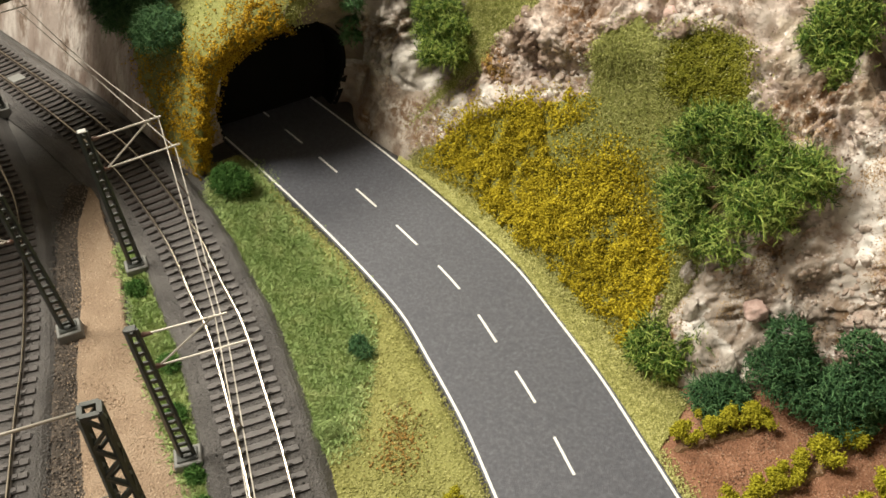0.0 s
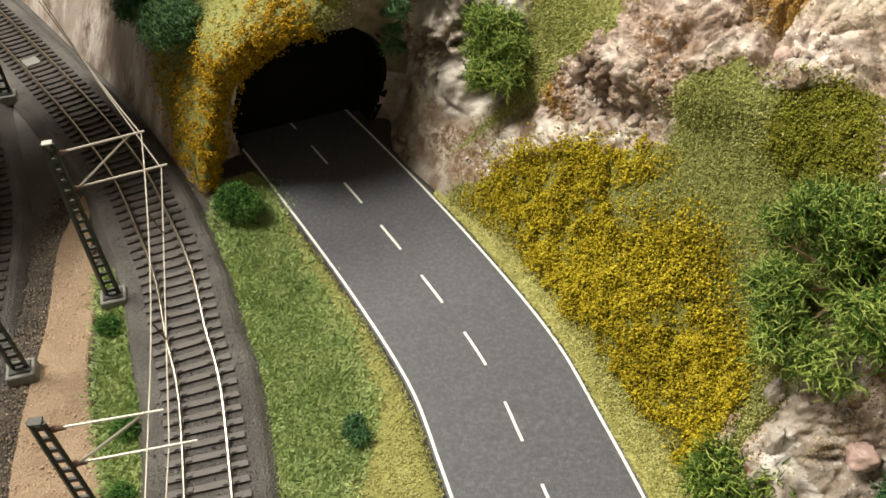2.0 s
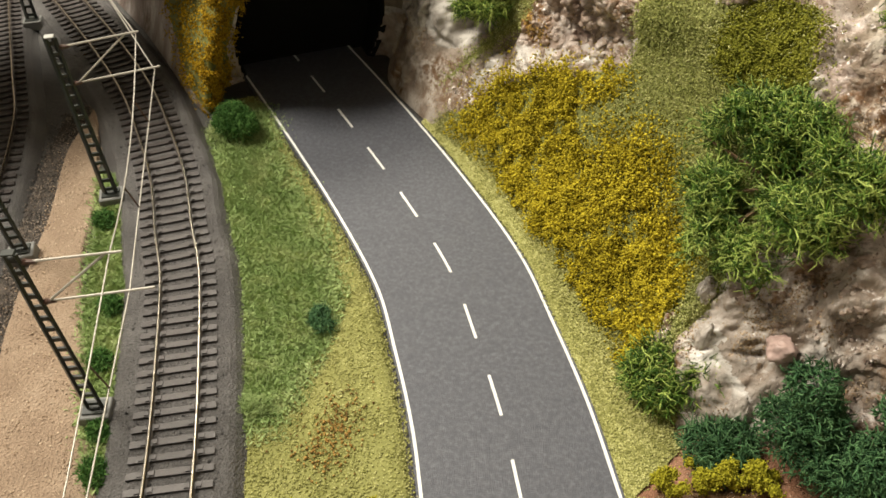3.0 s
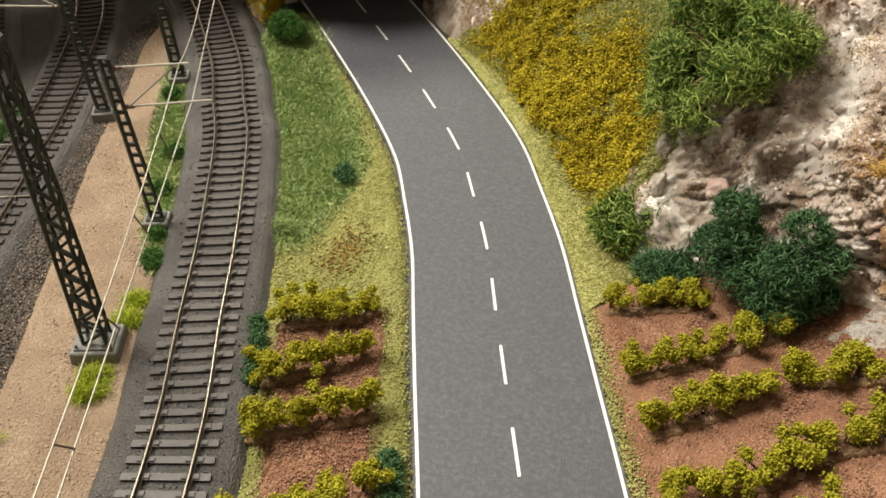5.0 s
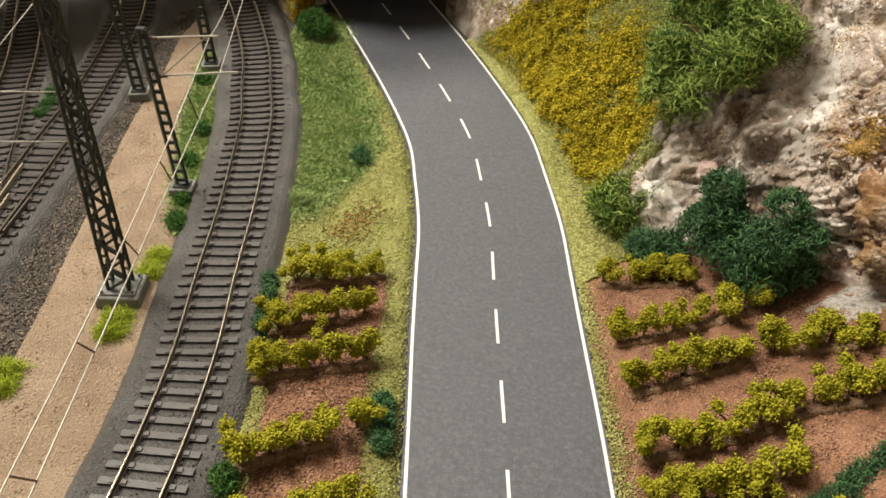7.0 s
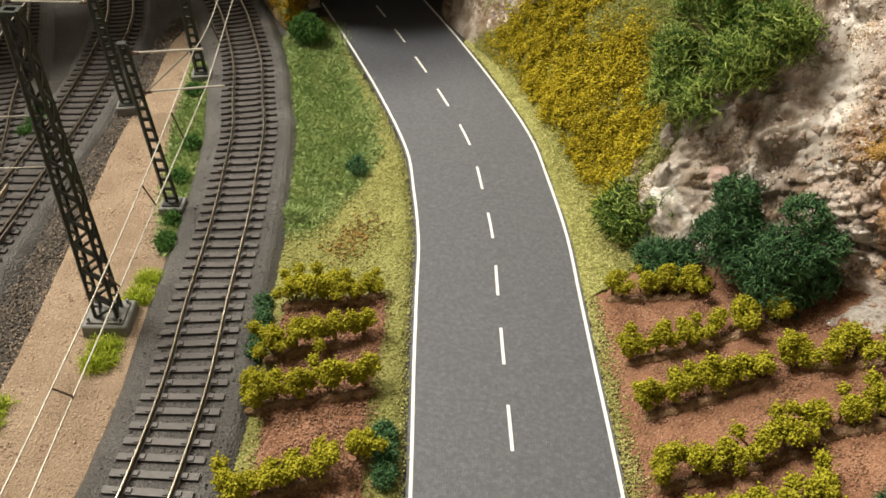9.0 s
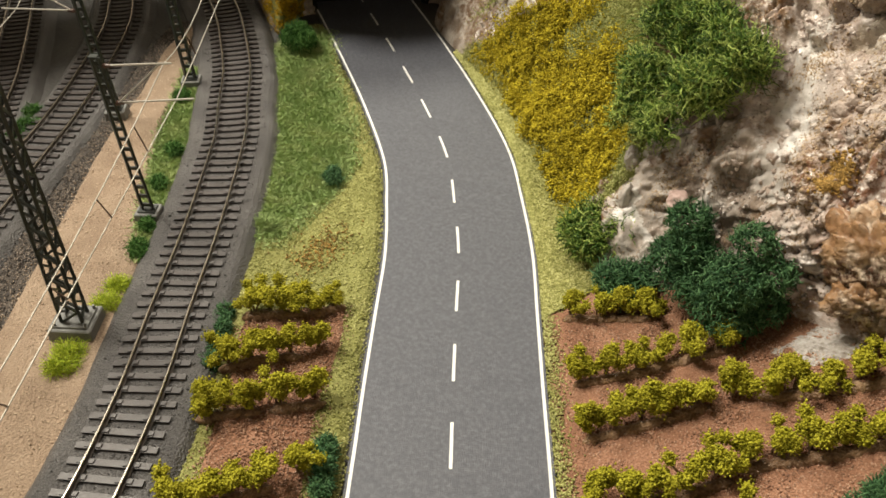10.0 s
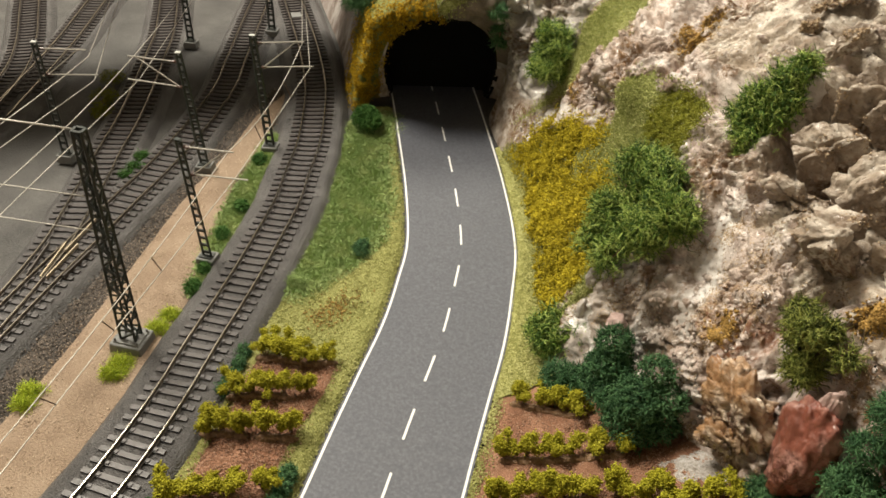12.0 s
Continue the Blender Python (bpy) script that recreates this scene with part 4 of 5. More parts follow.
# ---------------------------------------------------------------- bushes
def bush_mesh(lobes, count, length, radius, seed, curl=0.5):
    """Threads that stand out of a few rounded lobes: (x, y, z, r) in millimetres."""
    rng = np.random.default_rng(seed)
    lobes = np.array(lobes, float) / 1000
    pick = rng.choice(len(lobes), count, p=lobes[:, 3] ** 2 / (lobes[:, 3] ** 2).sum())
    d = rng.normal(size=(count, 3))
    d[:, 2] = np.abs(d[:, 2]) * 0.9 - 0.25
    d /= np.linalg.norm(d, axis=1)[:, None]
    p = lobes[pick, :3] + d * lobes[pick, 3:4] * (rng.uniform(0.15, 1.02, (count, 1)) if length > 0.006 else rng.uniform(0.5, 1.0, (count, 1)))
    if length > 0.006:
        gap = np.array([noise.noise(Vector(q) * 100 + Vector((seed, 0, 0))) for q in p])
        keep = gap > -0.08
        p, d = p[keep], d[keep]
    side = np.cross(d, rng.normal(size=d.shape))
    way = side / (np.linalg.norm(side, axis=1)[:, None] + 1e-9) + d * (0.12 if length > 0.006 else 0.55)
    v, f = fibres(p, way, length, radius, curl, 4 if length > 0.006 else 3)
    if length > 0.006:
        # side twigs that fork off half way along each thread
        strand = v.reshape(len(p), 5, 3, 3).mean(2)
        fork, lead = strand[:, 2], strand[:, 3] - strand[:, 2]
        lead = lead / (np.linalg.norm(lead, axis=1)[:, None] + 1e-9)
        v2, f2 = fibres(fork, lead + d * 0.6 + rng.normal(0, 0.55, lead.shape), length * 0.42, radius * 0.8, curl * 0.7, 2)
        v, f = np.vstack([v, v2]), np.vstack([f, f2 + len(v)])
    return mesh_fast("foliage", v, f)


def bush(name, at, lobes, count, length, radius, mat, label, seed, curl=0.5):
    ob = thing(name, label, "bush", pose(at[0] / 1000, at[1] / 1000, at[2] / 1000 + (sag(at[0] / 1000, at[1] / 1000) if at[2] < 20 else 0)))
    put("foliage", bush_mesh(lobes, count, length, radius, seed, curl), mat, ob)
    twigs = []
    for x, y, z, r in lobes:
        twigs.append(tube([(0, 0, -0.003), (x / 2200, y / 2200, z / 2500), (x / 1000, y / 1000, z / 1000)], [0.0012, 0.0008, 0.0004], 5))
    put("twig", mesh_of("twig", *joined(twigs)), MAT_STEM, ob, "thin brown twigs")
    return ob



def hill_bush(name, spots, lift, r, count, length, radius, mat, label, seed, curl=0.5):
    """A bush whose lobes sit on the face at the given stations and heights."""
    p, n = on_hill(np.array([s[0] for s in spots]), np.array([s[1] for s in spots]))
    base = p.mean(0)
    lobes = [(*((q + w * lift - base) * 1000), r * (0.62 + 0.7 * ((k * 37) % 10) / 10)) for k, (q, w) in enumerate(zip(p, n))]
    return bush(name, base * 1000, lobes, count, length, radius, mat, label, seed, curl)


hill_bush("leafy_bush", [(11.5, 1.75), (11.75, 2.1), (12.1, 2.3), (12.6, 2.3), (13.0, 2.2), (12.0, 1.5), (12.4, 1.75), (12.85, 1.85), (12.45, 1.32), (12.9, 1.5), (12.1, 1.95)], 0.012, 10.5, 8800, 0.0105, 0.00029, MAT_LEAF, "bright green stringy bush on the rock slope", 1, 0.9)
bush("cliff_bush", (166, 302, 134), [(-10, 1, 4, 7.5), (-4, -6, -2, 7.5), (0, -8, -6, 6.5), (2, 0, 8, 8.5), (-6, 4, 13, 7.5), (4, 4, 17, 7.5), (2, 10, 24, 7), (6, 15, 29, 6)], 5200, 0.0088, 0.00031, MAT_LEAF, "bright green bush growing on the cliff", 6, 0.85)
hill_bush("ridge_bush", [(7.6, 2.0), (7.85, 1.95), (8.0, 1.35), (8.2, 1.8), (8.2, 1.45), (7.8, 1.65)], 0.011, 10, 4200, 0.0092, 0.0003, MAT_LEAF, "bright green bush on the rock above the tunnel", 7, 0.75)
hill_bush("ledge_bush", [(16.62, 2.42), (16.85, 2.55), (16.9, 2.28), (17.15, 2.55), (16.65, 2.55)], 0.005, 7.4, 4200, 0.0066, 0.00028, MAT_OLIVELEAF, "olive green stringy bush on a rock ledge", 10, 0.8)
hill_bush("hedge_bush", [(1.45, 1.4), (1.75, 1.8), (2.1, 2.1), (2.3, 2.35), (2.2, 1.7), (2.5, 2.1), (1.95, 1.55), (2.62, 2.38)], 0.010, 13, 7500, 0.0058, 0.0003, MAT_DARKLEAF, "dark green bushes on the hill above the tunnel", 8)
hill_bush("crest_bush", [(3.75, 3.3), (4.45, 3.3), (5.2, 3.2), (4.7, 3.16)], 0.006, 7, 1800, 0.0058, 0.0003, MAT_DARKLEAF, "dark green bush on the hilltop", 9)
hill_bush("shoulder_bush", [(6.25, 2.1), (6.5, 2.5), (6.2, 1.65)], 0.003, 6, 900, 0.0055, 0.0003, MAT_DARKLEAF, "dark green bush beside the grey rock", 11)
bush("fir_green_bush", (157, 208, 20), [(-15, 14, 31, 9), (-12, 9, 22, 10), (-16, 12, 12, 12), (9, 3, 36, 8), (6, -6, 23, 12), (18, -3, 28, 8), (6, -6, 9, 14), (-8, 4, 10, 12), (17, -4, 14, 10), (-3, -2, 14, 10)], 8000, 0.0037, 0.00034, MAT_DARKLEAF, "dark blue-green dense bush beside the vineyard", 2, 0.8)
bush("low_lime_bush", (104, 243, 10), [(0, 0, 5, 8), (10, 3, 10, 8), (-3, 12, 9, 8.5), (7, 10, 12, 7.5), (-9, 6, 5, 7)], 1900, 0.0100, 0.00036, MAT_LEAF, "light green stringy low bush on turf", 3, 0.75)
bush("low_dark_bush", (118, 222, 8), [(0, 0, 6, 8), (9, 2, 7, 8), (4, -4, 4, 7)], 1200, 0.006, 0.00032, MAT_DARKLEAF, "dark green low bush above the vines", 4)
hill_bush("cliff_foot_bush", [(17.95, 2.15), (18.05, 1.7), (18.12, 1.2), (18.2, 1.8), (17.95, 2.45), (18.05, 2.7), (17.9, 1.5)], 0.006, 9, 5600, 0.0045, 0.00026, MAT_DARKLEAF, "dark green dense bush beside the red stone", 14)
bush("cliff_foot_bush", (227, 174, 49), [(0, 0, 3, 8), (-4, 3, 2, 7), (6, -5, 4, 8), (12, -4, 8, 7.5), (18, -6, 13, 7.5), (9, 2, 7, 6.5)], 3600, 0.0042, 0.00026, MAT_DARKLEAF, "dark green bush at the foot of the boulders", 15)
bush("low_hedge", (188, 104, 13), [(0, 0, 1, 4.5), (4, 4, 3, 4.5), (8, 9, 5, 5), (12, 14, 7, 5), (17, 19, 10, 4.5), (21, 23, 13, 5), (26, 28, 17, 5), (30, 32, 20, 4.5), (34, 35, 23, 5)], 6000, 0.0035, 0.00026, MAT_DARKLEAF, "low dark green hedge along the vineyard", 16)
bush("round_bush", (-124, 384, 0), [(0, 0, 8, 11), (7, -4, 8, 8), (-4, 5, 7, 8)], 2400, 0.0036, 0.0003, MAT_MIDLEAF, "small round green bush beside the tunnel mouth", 5)
bush("small_shrub", (-38, 262, 0), [(0, 0, 3, 4.5), (3, -3, 3, 4), (-1, 4, 3, 3.5)], 500, 0.003, 0.0003, MAT_DARKLEAF, "small dark shrub in the green grass", 12)
for k, (x, y, r) in enumerate([(-157, 300, 4.5), (-127, 250, 4.2), (-116, 221, 3.6), (-93, 174, 4.6), (-100, 190, 3.0), (1, 59, 4.6)]):
    bush("small_shrub", (x, y, 0), [(0, 0, 3, r), (r * 0.7, -r * 0.6, 2.5, r * 0.8)], 420, 0.003, 0.0003, MAT_MIDLEAF, "small green shrub beside the track ballast", 20 + k)
bush("grass_tuft", (-49, 212, 0), [(0, 0, 1, 4), (3, 2, 1, 3.5), (-3, 2, 1, 3)], 500, 0.0042, 0.00016, MAT_GRASS, "tuft of longer green grass beside the ballast", 55, 0.25)
for k, (x, y) in enumerate([(-33, 153), (-29, 145), (-26, 136), (-23, 128)]):
    bush("small_shrub", (x, y, 0), [(0, 0, 2.5, 3.6), (1, -3, 2.5, 3)], 300, 0.003, 0.0003, MAT_DARKLEAF, "small dark shrub between ballast and vineyard", 30 + k)
for k, (x, y) in enumerate([(40, 105), (43, 98), (46, 90)]):
    bush("small_shrub", (x, y, 0), [(0, 0, 3, 3.8), (1, -2, 3.5, 3.2)], 360, 0.003, 0.0003, MAT_DARKLEAF, "small dark shrub at the road edge", 36 + k)
for k, (x, y, r) in enumerate([(-87, 150, 3.4), (-84, 139, 4.2), (-80, 110, 4.4), (-78, 103, 4.2), (-101, 72, 4.6), (-97, 65, 3.6)]):
    bush("lime_tuft", (x, y, 0), [(0, 0, 0.5, r), (r * 0.7, r * 0.5, 0.5, r * 0.8), (-r * 0.6, r * 0.3, 0.3, r * 0.7)], 520, 0.0048, 0.00018, MAT_LIME, "lime-yellow grass tuft on the sand", 40 + k, 0.25)

# ---------------------------------------------------------------- turf and flowers
def clumps(p, size, seed=0.0):
    return np.array([noise.noise(Vector(q) * size + Vector((seed, 0, 0))) for q in p])


p, n = in_zone("flowers", 78000, 0.16)
c = clumps(p, 120) + 0.6 * clumps(p, 300, 4)
keep = RNG.random(len(p)) < np.clip(0.85 + 1.1 * c + 1.3 * clumps(p, 55, 9), 0.12, 1)
p, n = p[keep], n[keep] * (0.0006 + 0.0048 * np.clip(c[keep] + 0.3, 0, 1.1))[:, None]
stuff("ochre_flowers", flakes(p + n * RNG.random((len(p), 1)) ** 0.5, 0.00056), MAT_YELLOW, "dense ochre-yellow flowering ground cover on the slope", "flowers")
p, n = in_zone("olive", 50000)
stuff("olive_turf", flakes(p - n * 0.0002, 0.00040), MAT_HERB, "olive green turf on the slope", "turf")
p, n = in_zone("moss", 26000, 0.08)
c = clumps(p, 240)
p += n * 0.0022 * np.clip(c + 0.3, 0, 1)[:, None]
stuff("moss_patch", flakes(p, 0.00044), MAT_MOSS, "olive-green mossy ground cover on the slope", "moss")
p, n = in_zone("skirt", 16000, 0.05)
stuff("skirt_turf", flakes(p, 0.0004), MAT_OLIVE, "yellow-green turf at the foot of the slope", "turf")
p, n = in_zone("portal", 36000, 0.12)
c = clumps(p, 200)
keep = RNG.random(len(p)) < np.clip(0.36 + 1.5 * c, 0.04, 1)
p, n = p[keep], n[keep]
stuff("golden_flowers", flakes(p + n * (0.0004 + 0.0040 * np.clip(clumps(p, 130, 2)[:, None] + 0.4, 0, 1) * RNG.random((len(p), 1)) ** 0.5), 0.00054), MAT_ORANGE, "golden-yellow flowers round the tunnel mouth", "flowers")
p, n = in_zone("top", 24000)
stuff("hilltop_turf", flakes(p, 0.00046), MAT_HERB, "olive turf on the hilltop above the tunnel", "turf")
p, n = in_zone("meadow", 42000, 0.06)
stuff("slope_meadow", flakes(p - n * 0.0002, 0.00042), MAT_HERB, "yellow-green turf on the upper slope", "turf")

q = RNG.normal((0, 0), (0.0055, 0.010), (380, 2)) + np.array((-0.016, 0.208))
stuff("verge_crumbs", flakes(np.c_[q, [sag(*a) + 0.0012 for a in q]], 0.00055), MAT_RUST, "orange-brown crumbs scattered in the turf", "crumbs")
for k, (x, y, r) in enumerate([(-220, 241, 5), (-228, 254, 4), (-217, 230, 4)]):
    bush("yard_weed", (x, y, 0), [(0, 0, 1.5, r), (r * 0.6, r * 0.5, 1.5, r * 0.7)], 260, 0.004, 0.00026, MAT_MIDLEAF, "green weeds growing between yard tracks", 60 + k, 0.25)
for k, (x, y, r) in enumerate([(-321, 296, 9), (-344, 323, 8), (-304, 280, 7)]):
    bush("yard_weed", (x, y, 0), [(0, 0, 1, r), (r * 0.7, r * 0.6, 1, r * 0.8)], 420, 0.0035, 0.00022, MAT_MOSS, "low olive weeds on the yard board", 66 + k, 0.25)

# verge between track and road
VERGE_L = [(-146, 408), (-136, 388), (-112, 338), (-86, 284), (-61, 222), (-41, 166), (-28, 120), (-14, 80), (-2, 40), (14, -20), (34, -90)]
rd = spline([(x, y) for x, y in ROAD_MM], 0.004)
left = rd - sides_of(rd)[1] * (HALF_L + 0.0002) * (1 if EDGE_R[200][0] > ROAD[200][0] else -1) * (1 if sides_of(rd)[1][100][0] > 0 else -1)
left = left[(left[:, 1] < 0.424) & (left[:, 1] > -0.09)]
VERGE = [(x * 1000, y * 1000) for x, y in left[::4]] + VERGE_L[::-1]
GREEN = [(-136, 392), (-112, 338), (-84, 284), (-60, 222), (-50, 203), (-41, 213), (-42, 236), (-36, 256), (-43, 284), (-62, 318), (-83, 344), (-103, 372), (-122, 408)]
region_sheet("verge", [(x * 1000, y * 1000) for x, y in left[::6]], VERGE_L, 0.0005, MAT_TURF, "strip of turf between track and road", "verge", 0.0, 0.0003)


def settle(pts, lo, hi):
    """Plan points set on the strips beside the road."""
    return np.c_[pts, [sag(*p) for p in pts] + RNG.uniform(lo, hi, len(pts))]


pts = in_poly(VERGE, 70000, 0.0004)
pts = pts[~inside(np.array(GREEN) / 1000, pts) | (RNG.random(len(pts)) < 0.15)]
stuff("verge_turf", flakes(settle(pts, 0.0002, 0.0009), 0.00042), MAT_OLIVE, "yellow-green crumbly turf beside the road", "turf")
pts = in_poly(GREEN, 130000, 0.0065)
thick = np.array([noise.noise(Vector((x * 55, y * 55, 1))) for x, y in pts])
pts = pts[RNG.random(len(pts)) < 0.9 + 0.7 * thick]
stuff("verge_grass", blades(settle(pts, 0.0004, 0.0005), 0.0027, 0.00014, 1.1), MAT_GRASS, "fine green grass beside the track", "grass")
VERGE_R = [(-22, 432), (-2, 412), (24, 376), (49, 338), (72, 304), (90, 268), (104, 244), (112, 226)]
er = EDGE_R[(EDGE_R[:, 1] > 0.20) & (EDGE_R[:, 1] < 0.415)]
bm = bmesh.new()
a, b = np.array([er[int(k)] for k in np.linspace(0, len(er) - 1, 40)]), spline(VERGE_R if er[0][1] > er[-1][1] else VERGE_R[::-1], 0.002)
b = np.array([b[int(k)] for k in np.linspace(0, len(b) - 1, 40)])
row = [(bm.verts.new((*p, sag(*p) + 0.0004)), bm.verts.new((*q, 0.003))) for p, q in zip(a, b)]
for (p0, q0), (p1, q1) in zip(row, row[1:]):
    bm.faces.new((p0, q0, q1, p1))
tagged(put("verge_right", finish(bm, "verge_right"), MAT_TURF), "turf strip between road and hill foot", "verge", kind="structure")
t, k = RNG.random((34000, 1)), RNG.uniform(0, 39, 34000)
mixed = lambda p: np.c_[np.interp(k, np.arange(40), p[:, 0]), np.interp(k, np.arange(40), p[:, 1])]
pts = mixed(a) * (1 - t) + mixed(b) * t + RNG.normal(0, 0.0012, (34000, 2)) * np.clip(t, 0.15, 1)
stuff("right_verge_turf", flakes(np.c_[pts, 0.0006 + 0.003 * t[:, 0] + (1 - t[:, 0]) * [sag(*p) for p in pts]], 0.00046), MAT_OLIVE, "yellow-green crumbly turf between road and slope", "turf")
d, s = sides_of(ROAD)
s = s if EDGE_R[200][0] > ROAD[200][0] and s[200][0] > 0 else -s
k = RNG.integers(0, len(ROAD), 22000)
off = HALF + np.abs(RNG.normal(0.0015, 0.0028, 22000)) + 0.0003
q = ROAD[k] + s[k] * off[:, None] + RNG.normal(0, 0.001, (22000, 2))
q = q[(q[:, 1] > -0.15) & (q[:, 1] < 0.40)]
stuff("roadside_turf", flakes(np.c_[q, [(min(0.02, field_z(*a)) if a[1] < 0.25 else 0) + sag(*a) + 0.0010 for a in q]], 0.00042), MAT_OLIVE, "yellow-green turf along the road edge", "turf")
STRIP = [(-176, 334), (-160, 302), (-148, 272), (-124, 224), (-97, 178), (-86, 168), (-84, 182), (-98, 220), (-118, 258), (-138, 296), (-160, 330)]
pts = in_poly(STRIP, 40000, 0.0025)
stuff("strip_grass", blades(np.c_[pts, np.full(len(pts), 0.0006)], 0.0032, 0.00014, 1.2), MAT_GRASS, "green grass between sand and track", "grass")


# ---------------------------------------------------------------- loose stones
def boulder(name, at, size, mat, label, seed, rough=0.22, turn=0, category="stone", flats=0, pits=0.0):
    bm = bmesh.new()
    bmesh.ops.create_icosphere(bm, subdivisions=5 if max(size) > 12 else 4, radius=1)
    o = Vector((seed * 3.1, seed * 1.7, 0))
    rnd = random.Random(seed)
    cuts = [(Vector((rnd.gauss(0, 1), rnd.gauss(0, 1), rnd.gauss(0, 0.8))).normalized(), rnd.uniform(0.62, 0.82)) for _ in range(flats)]
    for v in bm.verts:
        p = v.co.copy()
        for w, far in cuts:
            p -= w * max(0.0, p.dot(w) - far) * 0.92
        k = 1 - pits * max(0.0, noise.noise(p * 3.4 + o * 2) - 0.12) - pits * 0.5 * max(0.0, noise.noise(p * 8 + o) - 0.1) + rough * 0.8 * noise.noise(p * 1.2 + o) + rough * 1.3 * (noise.turbulence(p * 2.2 + o, 5, True) - 0.5) + rough * 0.3 * noise.noise(p * 9 + o)
        v.co = Vector((p.x * size[0], p.y * size[1], p.z * size[2])) * k / 1000
    ob = put(name, finish(bm, name, True), mat, None, "", pose(at[0] / 1000, at[1] / 1000, at[2] / 1000, 0, 0, turn))
    return tagged(ob, label, category)



def rock_slab(ends, thick, deep, seed, out=0.0):
    """A split slab of bark-like rock, bedded in the face between two of its places."""
    p, n = on_hill(np.array([ends[0], ends[2]]), np.array([ends[1], ends[3]]))
    along, up = Vector(p[1] - p[0]), Vector(n.mean(0)).normalized()
    half = along.length / 2
    x = along.normalized()
    y = up.cross(x).normalized()
    z = x.cross(y)
    m = Matrix((x, y, z)).transposed().to_4x4()
    m.translation = Vector(p.mean(0)) + z * (0.003 + out)
    bm = bmesh.new()
    bmesh.ops.create_cube(bm, size=2)
    bmesh.ops.subdivide_edges(bm, edges=bm.edges, cuts=33, use_grid_fill=True)
    o = Vector((seed * 5.3, seed * 2.9, seed))
    rnd = random.Random(seed)
    cuts = [(Vector((rnd.gauss(0, 1), rnd.gauss(0, 1), rnd.gauss(0, 1))).normalized(), rnd.uniform(0.78, 1.02)) for _ in range(9)]
    for v in bm.verts:
        s = v.co.copy()
        q = s.lerp(s.normalized() * 1.28, 0.22)
        for way, far in cuts:
            q -= way * max(0.0, q.dot(way) - far) * 0.94
        w = Vector((q.x * half, q.y * thick / 1000, q.z * deep / 1000))
        lean = 1 + 0.22 * noise.noise(Vector((s.x * 1.1, s.y * 0.7, 0)) + o)
        g = w * 62 + o
        chip = noise.voronoi(w * 95 + o)[0]
        split = noise.voronoi(Vector((w.x * 30, w.y * 62, w.z * 30)) + o)[0]
        k = 1 + 0.20 * noise.noise(s * 0.9 + o)
        w = Vector((w.x * k, w.y * lean, w.z * lean)) + s.normalized() * (0.0026 * (noise.turbulence(g, 5, True) - 0.5) + 0.0024 * (0.35 - chip[0]) - 0.0030 * (1 - min(1.0, (split[1] - split[0]) * 8)) + 0.0012 * noise.noise(g * 5) + 0.0007 * noise.noise(g * 11))
        w.z += 0.0010 * noise.noise(Vector((w.x * 30, w.y * 420, seed)))
        v.co = w
    ob = put("rock_slab", finish(bm, "rock_slab", True), MAT_BARK, None, "", m)
    return tagged(ob, "brown gritty rock slab bedded between deep dark cracks", "rock", "slabs in the cliff")


SLABS = [((13.0, 3.09, 13.12, 3.36), 13, 15), ((15.0, 3.03, 14.15, 3.38), 13, 14), ((12.22, 3.36, 12.65, 3.54), 6, 14), ((12.72, 3.42, 12.95, 3.55), 6, 13), ((11.62, 3.47, 11.78, 3.66), 4, 0),
         ((11.0, 3.60, 11.3, 3.78), 6, -1), ((11.24, 3.48, 11.3, 3.56), 3.5, 0), ((13.4, 2.93, 14.15, 3.03), 7, 9), ((13.35, 3.5, 13.5, 3.68), 10, 14), ((14.6, 3.52, 13.95, 3.66), 10, 14),
         ((15.5, 2.82, 16.2, 3.02), 12, 8), ((15.8, 3.2, 16.5, 3.3), 12, 9), ((15.4, 3.42, 16.0, 3.52), 11, 12), ((10.6, 3.72, 11.0, 3.8), 8, 9)]
for k, (ends, thick, deep) in enumerate(SLABS):
    rock_slab(ends, thick * 0.9, deep + 4, k + 1, 0.003)


def bedded(name, uv, size, mat, label, seed, rough, turn, out=0.0, flats=0, pits=0.0):
    p, n = on_hill(np.array([uv[0]]), np.array([uv[1]]))
    return boulder(name, (p[0] + n[0] * out) * 1000, size, mat, label, seed, rough, turn, flats=flats, pits=pits)


# rust-brown grit stuck on the slabs
grit = []
for ob in [o for o in bpy.data.objects if o.name.startswith("rock_slab")]:
    for v in list(ob.data.vertices)[::3]:
        w = ob.matrix_basis @ v.co
        if noise.noise(w * 75) > 0.22 and RNG.random() < 0.5:
            grit.append(w)
stuff("slab_grit", flakes(np.array(grit) + RNG.normal(0, 0.0004, (len(grit), 3)), 0.00055), MAT_GRIT, "rust-brown grit stuck on the rock slabs", "grit")
bedded("brown_boulder", (16.5, 1.3), (19, 11, 21), MAT_BROWN, "ochre-brown rough wet-looking boulder at the cliff foot", 1, 0.34, -35, 0.0, 7, 0.9)
bedded("brown_boulder", (16.62, 0.6), (13, 10, 12), MAT_BROWN, "ochre-brown broken stone at the cliff foot", 6, 0.34, -20, 0.0, 6, 0.9)
bedded("red_boulder", (17.52, 1.42), (13, 10, 27), MAT_RED, "red-brown slab of stone with pale pink upper edge", 2, 0.2, -35, 0.003, 8)
bedded("pink_stone", (17.42, 2.12), (5.5, 5, 13), MAT_PINK, "pale pink wedge of stone above the red slab", 9, 0.2, -35, 0.007, 8)
bedded("round_stone", (10.45, 3.10), (5.5, 4.5, 4), MAT_PINK, "pinkish grey rounded stone on the rock face", 3, 0.12, 0)
